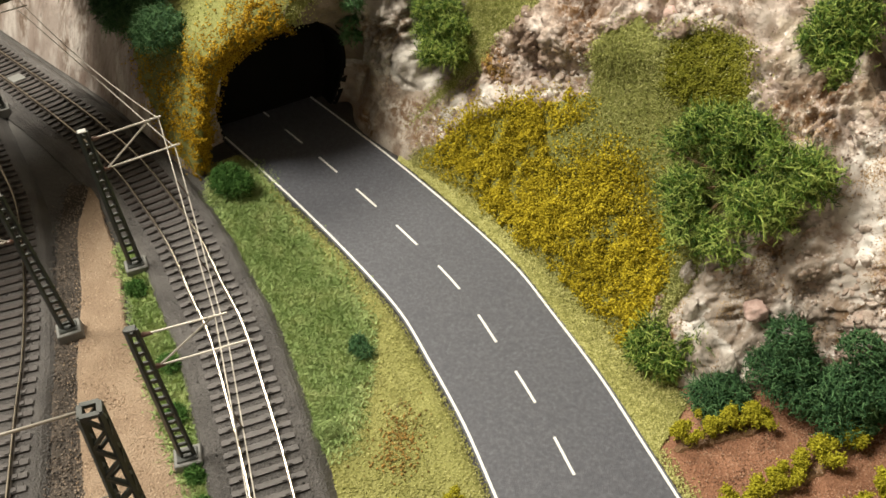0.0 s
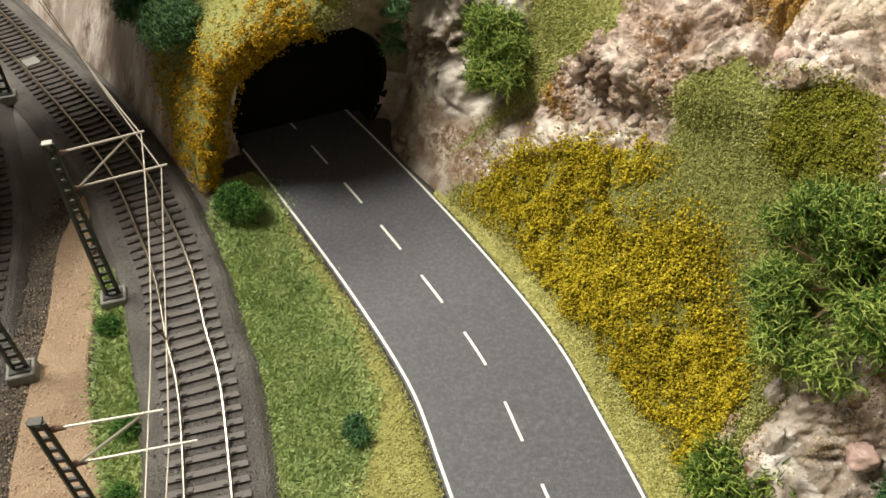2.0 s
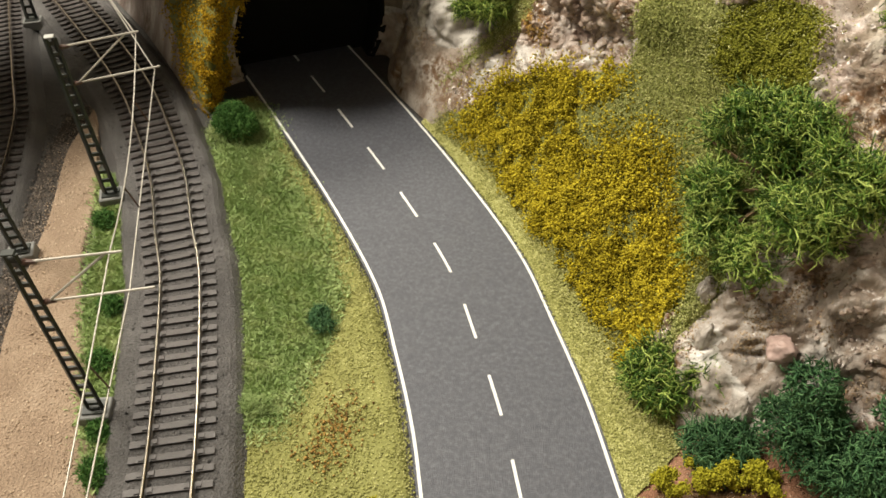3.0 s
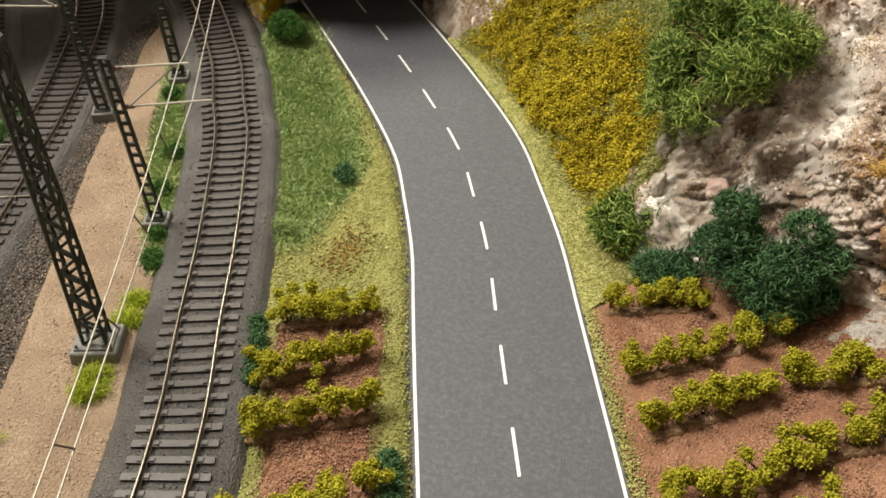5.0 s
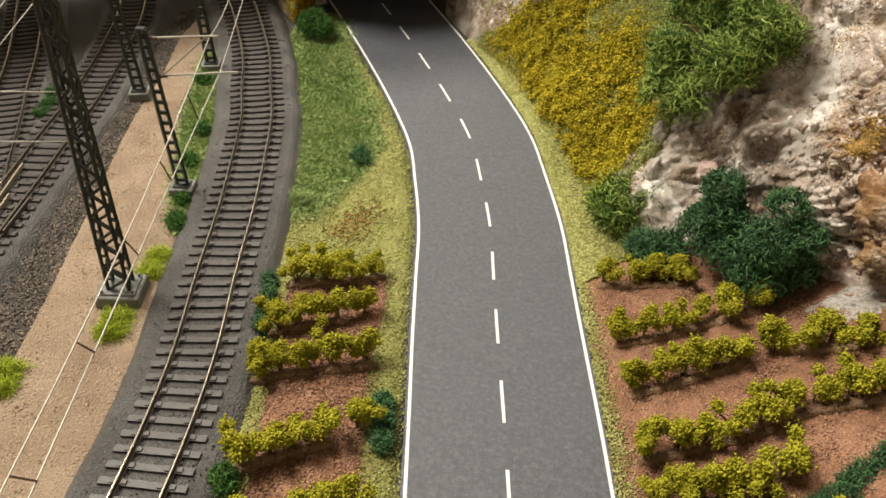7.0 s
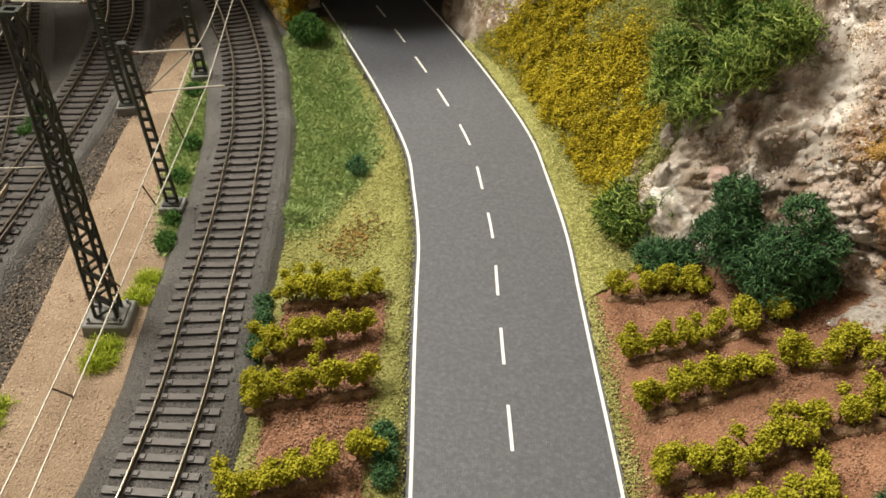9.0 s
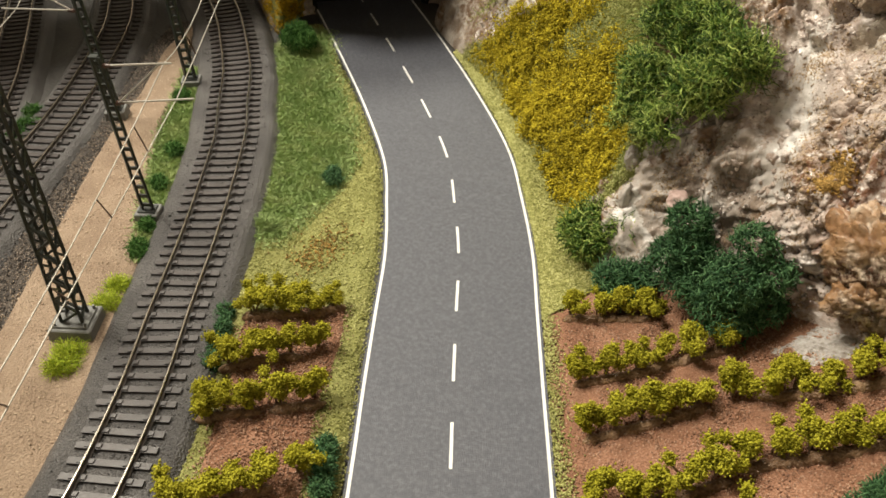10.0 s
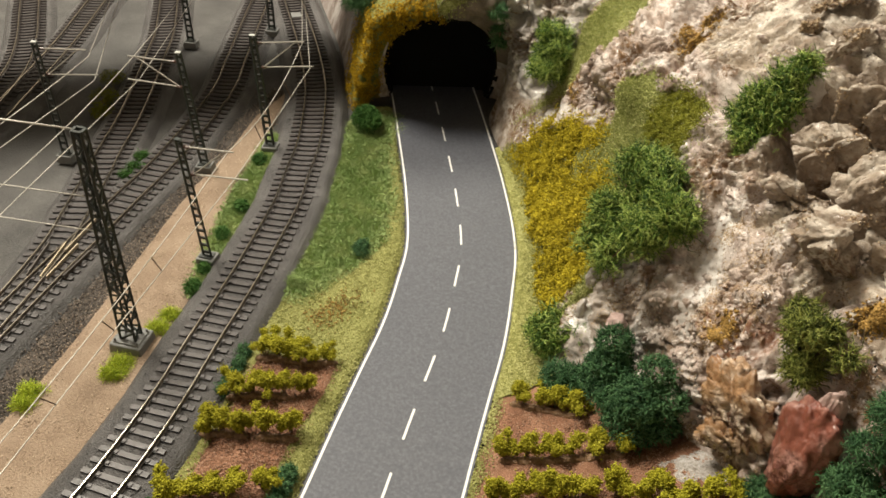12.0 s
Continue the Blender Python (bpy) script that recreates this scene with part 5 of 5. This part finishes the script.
boulder("round_stone", (118, 340, 129), (5, 3.5, 3), MAT_GREYROCK, "grey rounded stone on the rock face", 4, 0.15)
boulder("pink_stone", (136.5, 242, 46), (6.5, 5, 5), MAT_PINK, "angular pink stone lodged in the rock", 5, 0.25, 0, "stone", 6)
for k, (u, v, size) in enumerate([(12.72, 1.06, (4.5, 3, 10)), (13.2, 0.84, (4, 3, 9)), (14.0, 0.36, (3.5, 3, 7)), (9.95, 2.02, (3, 4, 7)), (10.75, 2.97, (5, 5, 3.5)), (11.1, 3.02, (5.5, 4, 4.5)), (12.02, 3.33, (5, 6, 10))]):
    bedded("rock_outcrop", (u, v), size, MAT_PALE, "pale angular plaster outcrop where turf meets rock", 40 + k, 0.27, 25 + 40 * k, -0.001, 8)
# pale plaster spill on the soil
bm = bmesh.new()
rings = []
for r in range(13):
    ring = []
    for k in range(56):
        a = 2 * math.pi * k / 56
        rad = r / 12 * (1 + 0.25 * noise.noise(Vector((math.cos(a) * 1.3, math.sin(a) * 1.3, 4))))
        x, y = 0.199 + 0.020 * rad * math.cos(a) + 0.006 * rad * math.sin(a), 0.188 + 0.011 * rad * math.sin(a) - 0.006 * rad * math.cos(a)
        ring.append(bm.verts.new((x, y, field_z(x, y) + 0.0015 - 0.0022 * (r / 12) ** 2 + 0.0012 * noise.noise(Vector((x * 260, y * 260, 0))) + 0.0007 * noise.noise(Vector((x * 700, y * 700, 3))))))
    rings.append(ring)
for a, b in zip(rings, rings[1:]):
    for k in range(56):
        bm.faces.new((a[k], a[(k + 1) % 56], b[(k + 1) % 56], b[k]))
bmesh.ops.remove_doubles(bm, verts=bm.verts, dist=1e-6)
tagged(put("plaster_spill", finish(bm, "plaster_spill", True), MAT_PLASTER), "glossy pale plaster spill at the cliff foot", "plaster")

# small unidentified thing, built as a green ball on a stem, beside the bush at the end of the vineyard
foot = Vector((0.231, 0.148, field_z(0.231, 0.148) - 0.001))
knob, ball = Vector((0.2355, 0.1558, 0.0606)), Vector((0.2381, 0.1617, 0.0643))
ornament = thing("green_ball_on_stem", "small green ball and orange knob on a thin stem", "ornament", pose(*foot))
put("stem", mesh_of("stem", *tube([(0, 0, 0), tuple((knob - foot) * 0.5 + Vector((0, 0, 0.001))), tuple(knob - foot), tuple(ball - foot)], [0.0005, 0.0005, 0.0006, 0.0006], 8)), MAT_STEM, ornament, "thin olive stem")
for name, c, size, mat, rough in (("ball", ball, (0.0034, 0.0031, 0.0029), MAT_JADE, 0.05), ("knob", knob, (0.0020, 0.0013, 0.0013), MAT_AMBER, 0.45)):
    bm = bmesh.new()
    bmesh.ops.create_icosphere(bm, subdivisions=4, radius=1)
    for v in bm.verts:
        k = 1 + rough * noise.noise(v.co * 2.5)
        v.co = Vector([v.co[i] * size[i] * k for i in range(3)]) + (c - foot)
    put(name, finish(bm, name, True), mat, ornament, "glossy pale green ball" if name == "ball" else "orange-yellow knob")

# ---------------------------------------------------------------- stone chips, grit and ballast grains
def on_rock(count, lo=6.3, hi=18, top=3.6):
    u, v = RNG.uniform(lo, hi, count * 2), RNG.uniform(0.05, top, count * 2)
    ok = np.ones(len(u), bool)
    for z in ZONES.values():
        ok &= ~inside(z, np.c_[u, v])
    return u[ok][:count], v[ok][:count]


ICO = np.array([(0, 1, 1.618), (0, -1, 1.618), (0, 1, -1.618), (0, -1, -1.618), (1, 1.618, 0), (-1, 1.618, 0), (1, -1.618, 0), (-1, -1.618, 0), (1.618, 0, 1), (-1.618, 0, 1), (1.618, 0, -1), (-1.618, 0, -1)]) / 1.902
ICO_F = np.array([f for f in itertools.combinations(range(12), 3) if max(np.linalg.norm(ICO[f[0]] - ICO[f[1]]), np.linalg.norm(ICO[f[1]] - ICO[f[2]]), np.linalg.norm(ICO[f[0]] - ICO[f[2]])) < 1.2])


def pebbles(points, size):
    """Chunky broken stones of twenty faces, one at each point."""
    n = len(points)
    k = size * np.exp(np.clip(RNG.normal(0, 0.4, (n, 1, 1)), -0.8, 0.7))
    shape = ICO[None] * RNG.uniform(0.7, 1.2, (n, 12, 1)) * RNG.uniform(0.55, 1.25, (n, 1, 3)) * k
    v = np.einsum("nij,nkj->nki", turns(n), shape) + np.asarray(points)[:, None, :]
    return v.reshape(-1, 3), (ICO_F[None] + 12 * np.arange(n)[:, None, None]).reshape(-1, 3)


def round_net():
    """A ball of 320 triangles: ways and faces."""
    bm = bmesh.new()
    bmesh.ops.create_icosphere(bm, subdivisions=3, radius=1)
    bm.verts.ensure_lookup_table()
    out = np.array([v.co[:] for v in bm.verts]), np.array([[v.index for v in f.verts] for f in bm.faces])
    bm.free()
    return out


def split_stones(points, size):
    """Broken stones with worn edges: balls cut by a few planes each."""
    ways, net = round_net()
    n, m = len(points), len(ways)
    r = np.ones((n, m))
    for _ in range(8):
        w = RNG.normal(size=(n, 3))
        w /= np.linalg.norm(w, axis=1)[:, None]
        r = np.minimum(r, RNG.uniform(0.5, 0.85, (n, 1)) / np.maximum(w @ ways.T, 0.25))
    r = r * (1 + 0.05 * RNG.normal(size=(n, m)))
    k = size * np.exp(RNG.normal(0, 0.32, (n, 1, 1)))
    shape = ways[None] * r[:, :, None] * RNG.uniform(0.65, 1.25, (n, 1, 3)) * k
    v = np.einsum("nij,nkj->nki", turns(n), shape) + np.asarray(points)[:, None, :]
    return v.reshape(-1, 3), (net[None] + m * np.arange(n)[:, None, None]).reshape(-1, 3)


u, v = on_rock(4200, lo=7.9, top=3.6)
p, n = on_hill(u, v)
keep = np.array([noise.noise(Vector(q) * 30 + Vector((4, 4, 4))) for q in p]) > np.where((v > 1.7) & (u < 12), -0.15, 0.08)
stuff("bedded_stones", pebbles(p[keep] - n[keep] * 0.0004, 0.0008), MAT_CHIP, "small broken stones bedded in the plaster rock", "stones")
for lo, hi, low, top, count, size in ((8.6, 11.3, 1.3, 3.2, 300, 0.0026), (8.8, 11.2, 1.6, 3.4, 420, 0.0016), (12.0, 16.3, 1.2, 3.0, 260, 0.0020), (13.2, 16.2, 1.4, 2.9, 420, 0.0012)):
    u, v = on_rock(count * 3, lo, hi, top)
    u, v = u[v > low][:count], v[v > low][:count]
    p, n = on_hill(u, v)
    keep = np.array([noise.noise(Vector(q) * 34 + Vector((1, 9, 2))) for q in p]) > -0.12
    stuff("broken_rock", split_stones(p[keep] - n[keep] * size * 0.4, size), MAT_UPPER, "angular pale stones bedded in the rock face", "stones")
u, v = on_rock(8000, lo=8.5, top=3.9)
p, n = on_hill(u, v)
keep = (np.array([noise.noise(Vector(q) * 38) for q in p]) > -0.02) & ((v > 2.3) | (u < 11.0))
stuff("rock_crumbs", flakes(p[keep] - n[keep] * 0.0003, 0.00065), MAT_CHIP, "crumbly mixed grit on the rough parts of the rock", "grit")
seeds_u, seeds_v = on_rock(75, top=3.8)
k = RNG.integers(0, len(seeds_u), 9000)
u, v = seeds_u[k] + RNG.normal(0, 0.11, 9000), np.clip(seeds_v[k] + RNG.normal(0, 0.09, 9000), 0.02, 3.9)
more = np.array([(14.6, 2.2), (15.0, 2.5), (14.9, 1.9), (15.6, 2.35), (13.9, 2.5), (13.5, 1.4), (12.6, 2.5), (9.4, 2.4), (15.3, 1.6)])[RNG.integers(0, 9, 6000)]
u, v = np.r_[u, more[:, 0] + RNG.normal(0, 0.16, 6000)], np.r_[v, more[:, 1] + RNG.normal(0, 0.13, 6000)]
p, n = on_hill(u, v)
stuff("brown_grit", flakes(p - n * 0.0002, 0.0005), MAT_GRIT, "ochre-brown grit caught on the rock ledges", "grit")
for centre, spread in (((9.85, 3.38), 0.10), ((8.75, 1.6), 0.12), ((15.3, 2.0), 0.13), ((16.95, 2.8), 0.08), ((10.15, 3.3), 0.07)):
    u, v = RNG.normal(centre[0], spread, 1300), np.clip(RNG.normal(centre[1], spread * 0.6, 1300), 0.02, 3.9)
    p, n = on_hill(u, v)
    stuff("rust_moss", flakes(p + n * 0.0002, 0.0006), MAT_RUST, "rust-brown mossy tuft on the rock", "moss")
for path, z, count, edge, who in ((P1_LINE, 0.0, 13000, 0.0254, "curved track"), (PB, -0.0015, 7000, 0.0226, "yard track")):
    d, s = sides_of(path)
    keep = np.where((path[:, 1] > -0.1) & (path[:, 1] < 0.5))[0]
    k = RNG.uniform(keep.min(), keep.max() - 1, count)
    o = RNG.uniform(-edge, edge, count)
    f = lambda a: np.interp(k, np.arange(len(path)), a)
    h = np.interp(np.abs(o), (0, edge - 0.0062, edge - 0.0042, edge), (0.0047, 0.0046, 0.0037, 0.0)) + z
    q = np.c_[f(path[:, 0]) + f(s[:, 0]) * o, f(path[:, 1]) + f(s[:, 1]) * o, h]
    stuff("ballast_grains", pebbles(q - np.array((0, 0, 0.0001)), 0.00040), MAT_GRAIN, "grey ballast grains on the bed of the " + who, "ballast")
pts = in_poly([(x, y) for x, y in GRAVEL_L] + [(x + 3, y) for x, y in SAND_L[::-1]], 10000, 0.002)
stuff("gravel_grains", flakes(np.c_[pts, RNG.uniform(0.0002, 0.0009, len(pts))], 0.00052), MAT_CRUMB_GREY, "dark brown gravel beside the sand", "gravel")
pts = in_poly(SAND_L + SAND_R[::-1], 9000, 0.0025)
stuff("sand_grains", flakes(np.c_[pts, RNG.uniform(0.0007, 0.0014, len(pts))], 0.0004), MAT_GRAINSAND, "pale tan sand grains", "sand")

# ---------------------------------------------------------------- overhead line
def lattice_mast(name, at, turn, height, label, arms=(), width=0.0052, lean=0.0, pale=True):
    ob = thing(name, label, "catenary mast", pose(at[0] / 1000, at[1] / 1000, 0, lean) @ pose(0, 0, 0, 0, 0, turn), "catenary masts")
    put("plinth", box_mesh("plinth", 0.012, 0.010, 0.0062, 0.0004, 0.94), MAT_CONCRETE, ob, "grey moulded plinth")
    put("base_plate", box_mesh("base_plate", 0.0085, 0.0062, 0.0008, 0.0002), MAT_MAST, ob, "", pose(0, 0, 0.0062))
    lo, hi = 0.0066, height
    w0, w1 = width, width * 0.62
    for s in (-1, 1):
        put("upright", mesh_of("upright", *bar((s * w0 / 2, 0, lo), (s * w1 / 2, 0, hi), 0.0011, 0.0022)), MAT_MAST, ob)
    n = int((hi - lo) / 0.0052)
    for i in range(n):
        z = lo + (i + 0.5) * (hi - lo) / n
        w = w0 + (w1 - w0) * (z - lo) / (hi - lo)
        put("rung", mesh_of("rung", *bar((-w / 2, 0, z), (w / 2, 0, z), 0.0009, 0.0018)), MAT_MAST, ob)
    put("cap", box_mesh("cap", 0.0038, 0.0028, 0.0007, 0.0002), MAT_CAP if pale else MAT_MAST, ob, "pale mast cap" if pale else "", pose(0, 0, hi))
    for za, zb, brace, reach in arms:
        arm = put("bracket_arm", mesh_of("bracket_arm", *tube([(0.002, 0, za), (reach, 0, zb)], 0.00042, 6)), MAT_WIRE, ob, "silvery wire bracket arm")
        put("insulator", mesh_of("insulator", *tube([(0.002, 0, za), (0.0035, 0, za), (0.004, 0, za), (0.0065, 0, za)], [0.0006, 0.0012, 0.0009, 0.0006], 8)), MAT_INSUL, arm)
        if brace:
            put("brace", mesh_of("brace", *tube([(0.005, 0, brace), (reach * 0.86, 0, zb)], 0.0004, 6)), MAT_WIRE, ob, "silvery slanting brace")
    return ob


ARMS = ((0.0855, 0.0875, 0.068, 0.0345), (0.0672, 0.0705, 0, 0.0390))
lattice_mast("catenary_mast", (-104, 197.5), 16.5, 0.0895, "dark green lattice catenary mast on grey plinth beside sand", ((0.0855, 0.0875, 0.068, 0.0325), (0.0672, 0.0705, 0, 0.0380)), lean=3.6, pale=False)
lattice_mast("catenary_mast", (-160.5, 316), 25, 0.0925, "dark green lattice catenary mast beside the curved track", ((0.0875, 0.0905, 0.070, 0.0350), (0.0695, 0.0727, 0, 0.0395)), lean=3.6)
lattice_mast("catenary_mast", (-180, 270), 205, 0.092, "dark green lattice catenary mast between sand and yard", ARMS, lean=4.0)
lattice_mast("catenary_mast", (-268, 223), 25, 0.0895, "dark green lattice catenary mast between yard tracks", ARMS)
lattice_mast("catenary_mast", (-339, 409), 205, 0.0895, "dark green lattice catenary mast in the far yard", ARMS)
lattice_mast("catenary_mast", (-299, 472), 28, 0.0895, "dark green lattice catenary mast beside the far curve", ARMS)


def tower_mast(at, turn, height):
    ob = thing("tower_mast", "tall dark green square lattice mast carrying cross-span wires", "catenary mast", pose(at[0] / 1000, at[1] / 1000, 0, 0, 2) @ pose(0, 0, 0, 0, 0, turn), "catenary masts")
    put("plinth", box_mesh("plinth", 0.0185, 0.0165, 0.0065, 0.0005, 0.95), MAT_CONCRETE, ob, "grey moulded plinth")
    put("base_plate", box_mesh("base_plate", 0.0145, 0.0125, 0.0009, 0.0002), MAT_CONCRETE, ob, "", pose(0, 0, 0.0065))
    z0, z1, w0, w1, e0, e1 = 0.007, height, 0.0084, 0.0046, 0.0064, 0.0038
    corner = lambda sx, sy, z: (sx * (w0 + (w1 - w0) * (z - z0) / (z1 - z0)) / 2, sy * (e0 + (e1 - e0) * (z - z0) / (z1 - z0)) / 2, z)
    for sx in (-1, 1):
        for sy in (-1, 1):
            put("leg", mesh_of("leg", *bar(corner(sx, sy, z0), corner(sx, sy, z1), 0.0012)), MAT_MAST, ob)
            put("bolt", mesh_of("bolt", *tube([(sx * 0.0063, sy * 0.0052, 0.0074), (sx * 0.0063, sy * 0.0052, 0.0092)], 0.0006, 6)), MAT_CONCRETE, ob, "pale bolt head")
    n = 20
    zs = [z0 + (z1 - z0) * i / n for i in range(n + 1)]
    for i in range(n):
        for face in range(4):
            a, b = [((-1, -1), (1, -1)), ((1, -1), (1, 1)), ((1, 1), (-1, 1)), ((-1, 1), (-1, -1))][face]
            if i % 2:
                a, b = b, a
            put("lattice_bar", mesh_of("lattice_bar", *bar(corner(*a, zs[i]), corner(*b, zs[i + 1]), 0.00095)), MAT_MAST, ob)
    put("head_frame", mesh_of("head_frame", *joined([bar(corner(-1, -1, z1), corner(1, -1, z1), 0.0013), bar(corner(1, -1, z1), corner(1, 1, z1), 0.0013), bar(corner(1, 1, z1), corner(-1, 1, z1), 0.0013), bar(corner(-1, 1, z1), corner(-1, -1, z1), 0.0013)])), MAT_MAST, ob)
    return ob


tower_mast((-86.5, 124.5), 20, 0.134)


def wire(points, radius=0.00026, sag=0.0, label="thin silvery overhead wire"):
    pts = []
    for a, b in zip(points[:-1], points[1:]):
        for t in np.linspace(0, 1, 9)[:-1]:
            p = np.array(a, float) * (1 - t) + np.array(b, float) * t
            p[2] -= sag * 4 * t * (1 - t)
            pts.append(p / 1000)
    pts.append(np.array(points[-1], float) / 1000)
    return tagged(put("overhead_wire", mesh_of("overhead_wire", *tube(pts, radius, 5), True), MAT_WIRE), label, "wire", "overhead wires")


MESS = [(-290, 510, 84), (-130, 324.5, 90), (-77.3, 201, 86.4), (15, -70, 80), (62, -200, 80)]
CONT = [(-290, 510, 68), (-127, 327, 72), (-76, 203, 69.7), (12, -62, 61.5), (60, -190, 61)]
wire(MESS, sag=8, label="silvery carrier wire above the curved track")
wire(CONT, label="silvery contact wire above the curved track")
for i, t in ((1, 0.3), (1, 0.7), (2, 0.14), (2, 0.285), (2, 0.43), (2, 0.58), (2, 0.73), (2, 0.88)):
    a = np.array(MESS[i]) * (1 - t) + np.array(MESS[i + 1]) * t
    a[2] -= 8 * 4 * t * (1 - t)
    b = np.array(CONT[i]) * (1 - t) + np.array(CONT[i + 1]) * t
    tagged(put("dropper", mesh_of("dropper", *tube([a / 1000, b / 1000], 0.0003, 5)), MAT_INSUL), "short dark dropper between two overhead wires", "wire", "droppers")
for z in (134, 98, 78):
    wire([(-84, 124, z), (-330, 20, z + 4)], 0.00045 if z > 100 else 0.00026, label="silvery cross-span wire from the tower mast")
for a, b, c in (((-214, 256, 0), (-380, 520, 0), (-130, 60, 0)), ((-236, 238, 0), (-440, 450, 0), (-170, 20, 0))):
    for z, sag in ((83, 5), (66, 0)):
        wire([(b[0], b[1], z), (a[0], a[1], z), (c[0], c[1], z)], sag=sag, label="silvery overhead wire above the yard tracks")

# ---------------------------------------------------------------- bridge over the yard
def rail_bridge():
    ob = thing("rail_bridge", "dark plate-girder railway bridge crossing high over the yard", "bridge")
    o, d, w = Vector((-0.233, 0.384, 0.014)), Vector((0.633, 0.774, 0)), Vector((-0.774, 0.633, 0))
    lo, hi, lap = -0.36, 0.135, 0.118
    at = lambda s, t, z: o + d * s + w * t + Vector((0, 0, z))
    for t in (0.0, lap):
        g = put("girder", mesh_of("girder", *bar(at(lo, t, 0.1095), at(hi, t, 0.1095), 0.003, 0.015)), MAT_GIRDER, ob, "dark plate girder")
        put("flange", mesh_of("flange", *joined([bar(at(lo, t, 0.1025), at(hi, t, 0.1025), 0.006, 0.0012), bar(at(lo, t, 0.117), at(hi, t, 0.117), 0.006, 0.0012)])), MAT_GIRDER, g)
    put("deck", mesh_of("deck", *bar(at(lo, lap / 2, 0.108), at(hi, lap / 2, 0.108), lap, 0.004)), MAT_CONCRETE, ob, "grey bridge deck")
    for k in range(9):
        s = lo + 0.02 + k * (hi - lo - 0.04) / 8
        put("post", mesh_of("post", *bar(at(s, 0.001, 0.117), at(s, 0.001, 0.128), 0.0012)), MAT_GIRDER, ob)
    put("handrail", mesh_of("handrail", *bar(at(lo, 0.001, 0.128), at(hi, 0.001, 0.128), 0.001)), MAT_GIRDER, ob)
    for s, t in ((-0.34, 0.01), (-0.34, 0.11), (0.12, 0.11), (0.12, 0.07)):
        put("pier", mesh_of("pier", *bar(at(s, t, -0.015), at(s, t, 0.106), 0.010)), MAT_CONCRETE, ob, "grey bridge pier")


rail_bridge()

put("contact_plate", box_mesh("contact_plate", 0.0095, 0.0105, 0.0016, 0.0003), MAT_CONCRETE, track_main, "grey plate between the rails", pose(-0.303, 0.511, 0.0052, 0, 0, 48))

# rails of the turnout where two yard tracks meet
for name, a, b in (("frog_rail", (-182, 157), (-167, 128)), ("frog_rail", (-175, 160), (-164, 130)), ("frog_rail", (-187, 183), (-176, 152)), ("guard_rail", (-190, 151), (-175, 125)), ("guard_rail", (-164, 161), (-157, 136))):
    p, q = Vector((a[0] / 1000, a[1] / 1000, 0.0061)), Vector((b[0] / 1000, b[1] / 1000, 0.0061))
    put(name, mesh_of(name, *bar(p, q, 0.0007, 0.0022)), MAT_BRASS if name == "frog_rail" else MAT_RAIL_SIDE, track_a, "brass-coloured frog rail" if name == "frog_rail" else "dark guard rail")

# ---------------------------------------------------------------- sleepers, last
lay_sleepers(track_main, P1, 0.0, lo=-0.12, hi=0.6)
lay_sleepers(track_b, PB, -0.0015, lo=-0.05, hi=0.58)
lay_sleepers(track_a, PA, -0.0016, hi=0.5, lo=0.135)
lay_sleepers(track_c, PC, -0.0015, lo=0.05, hi=0.45)
lay_sleepers(track_d, PD, -0.0016, lo=0.26, hi=0.5)
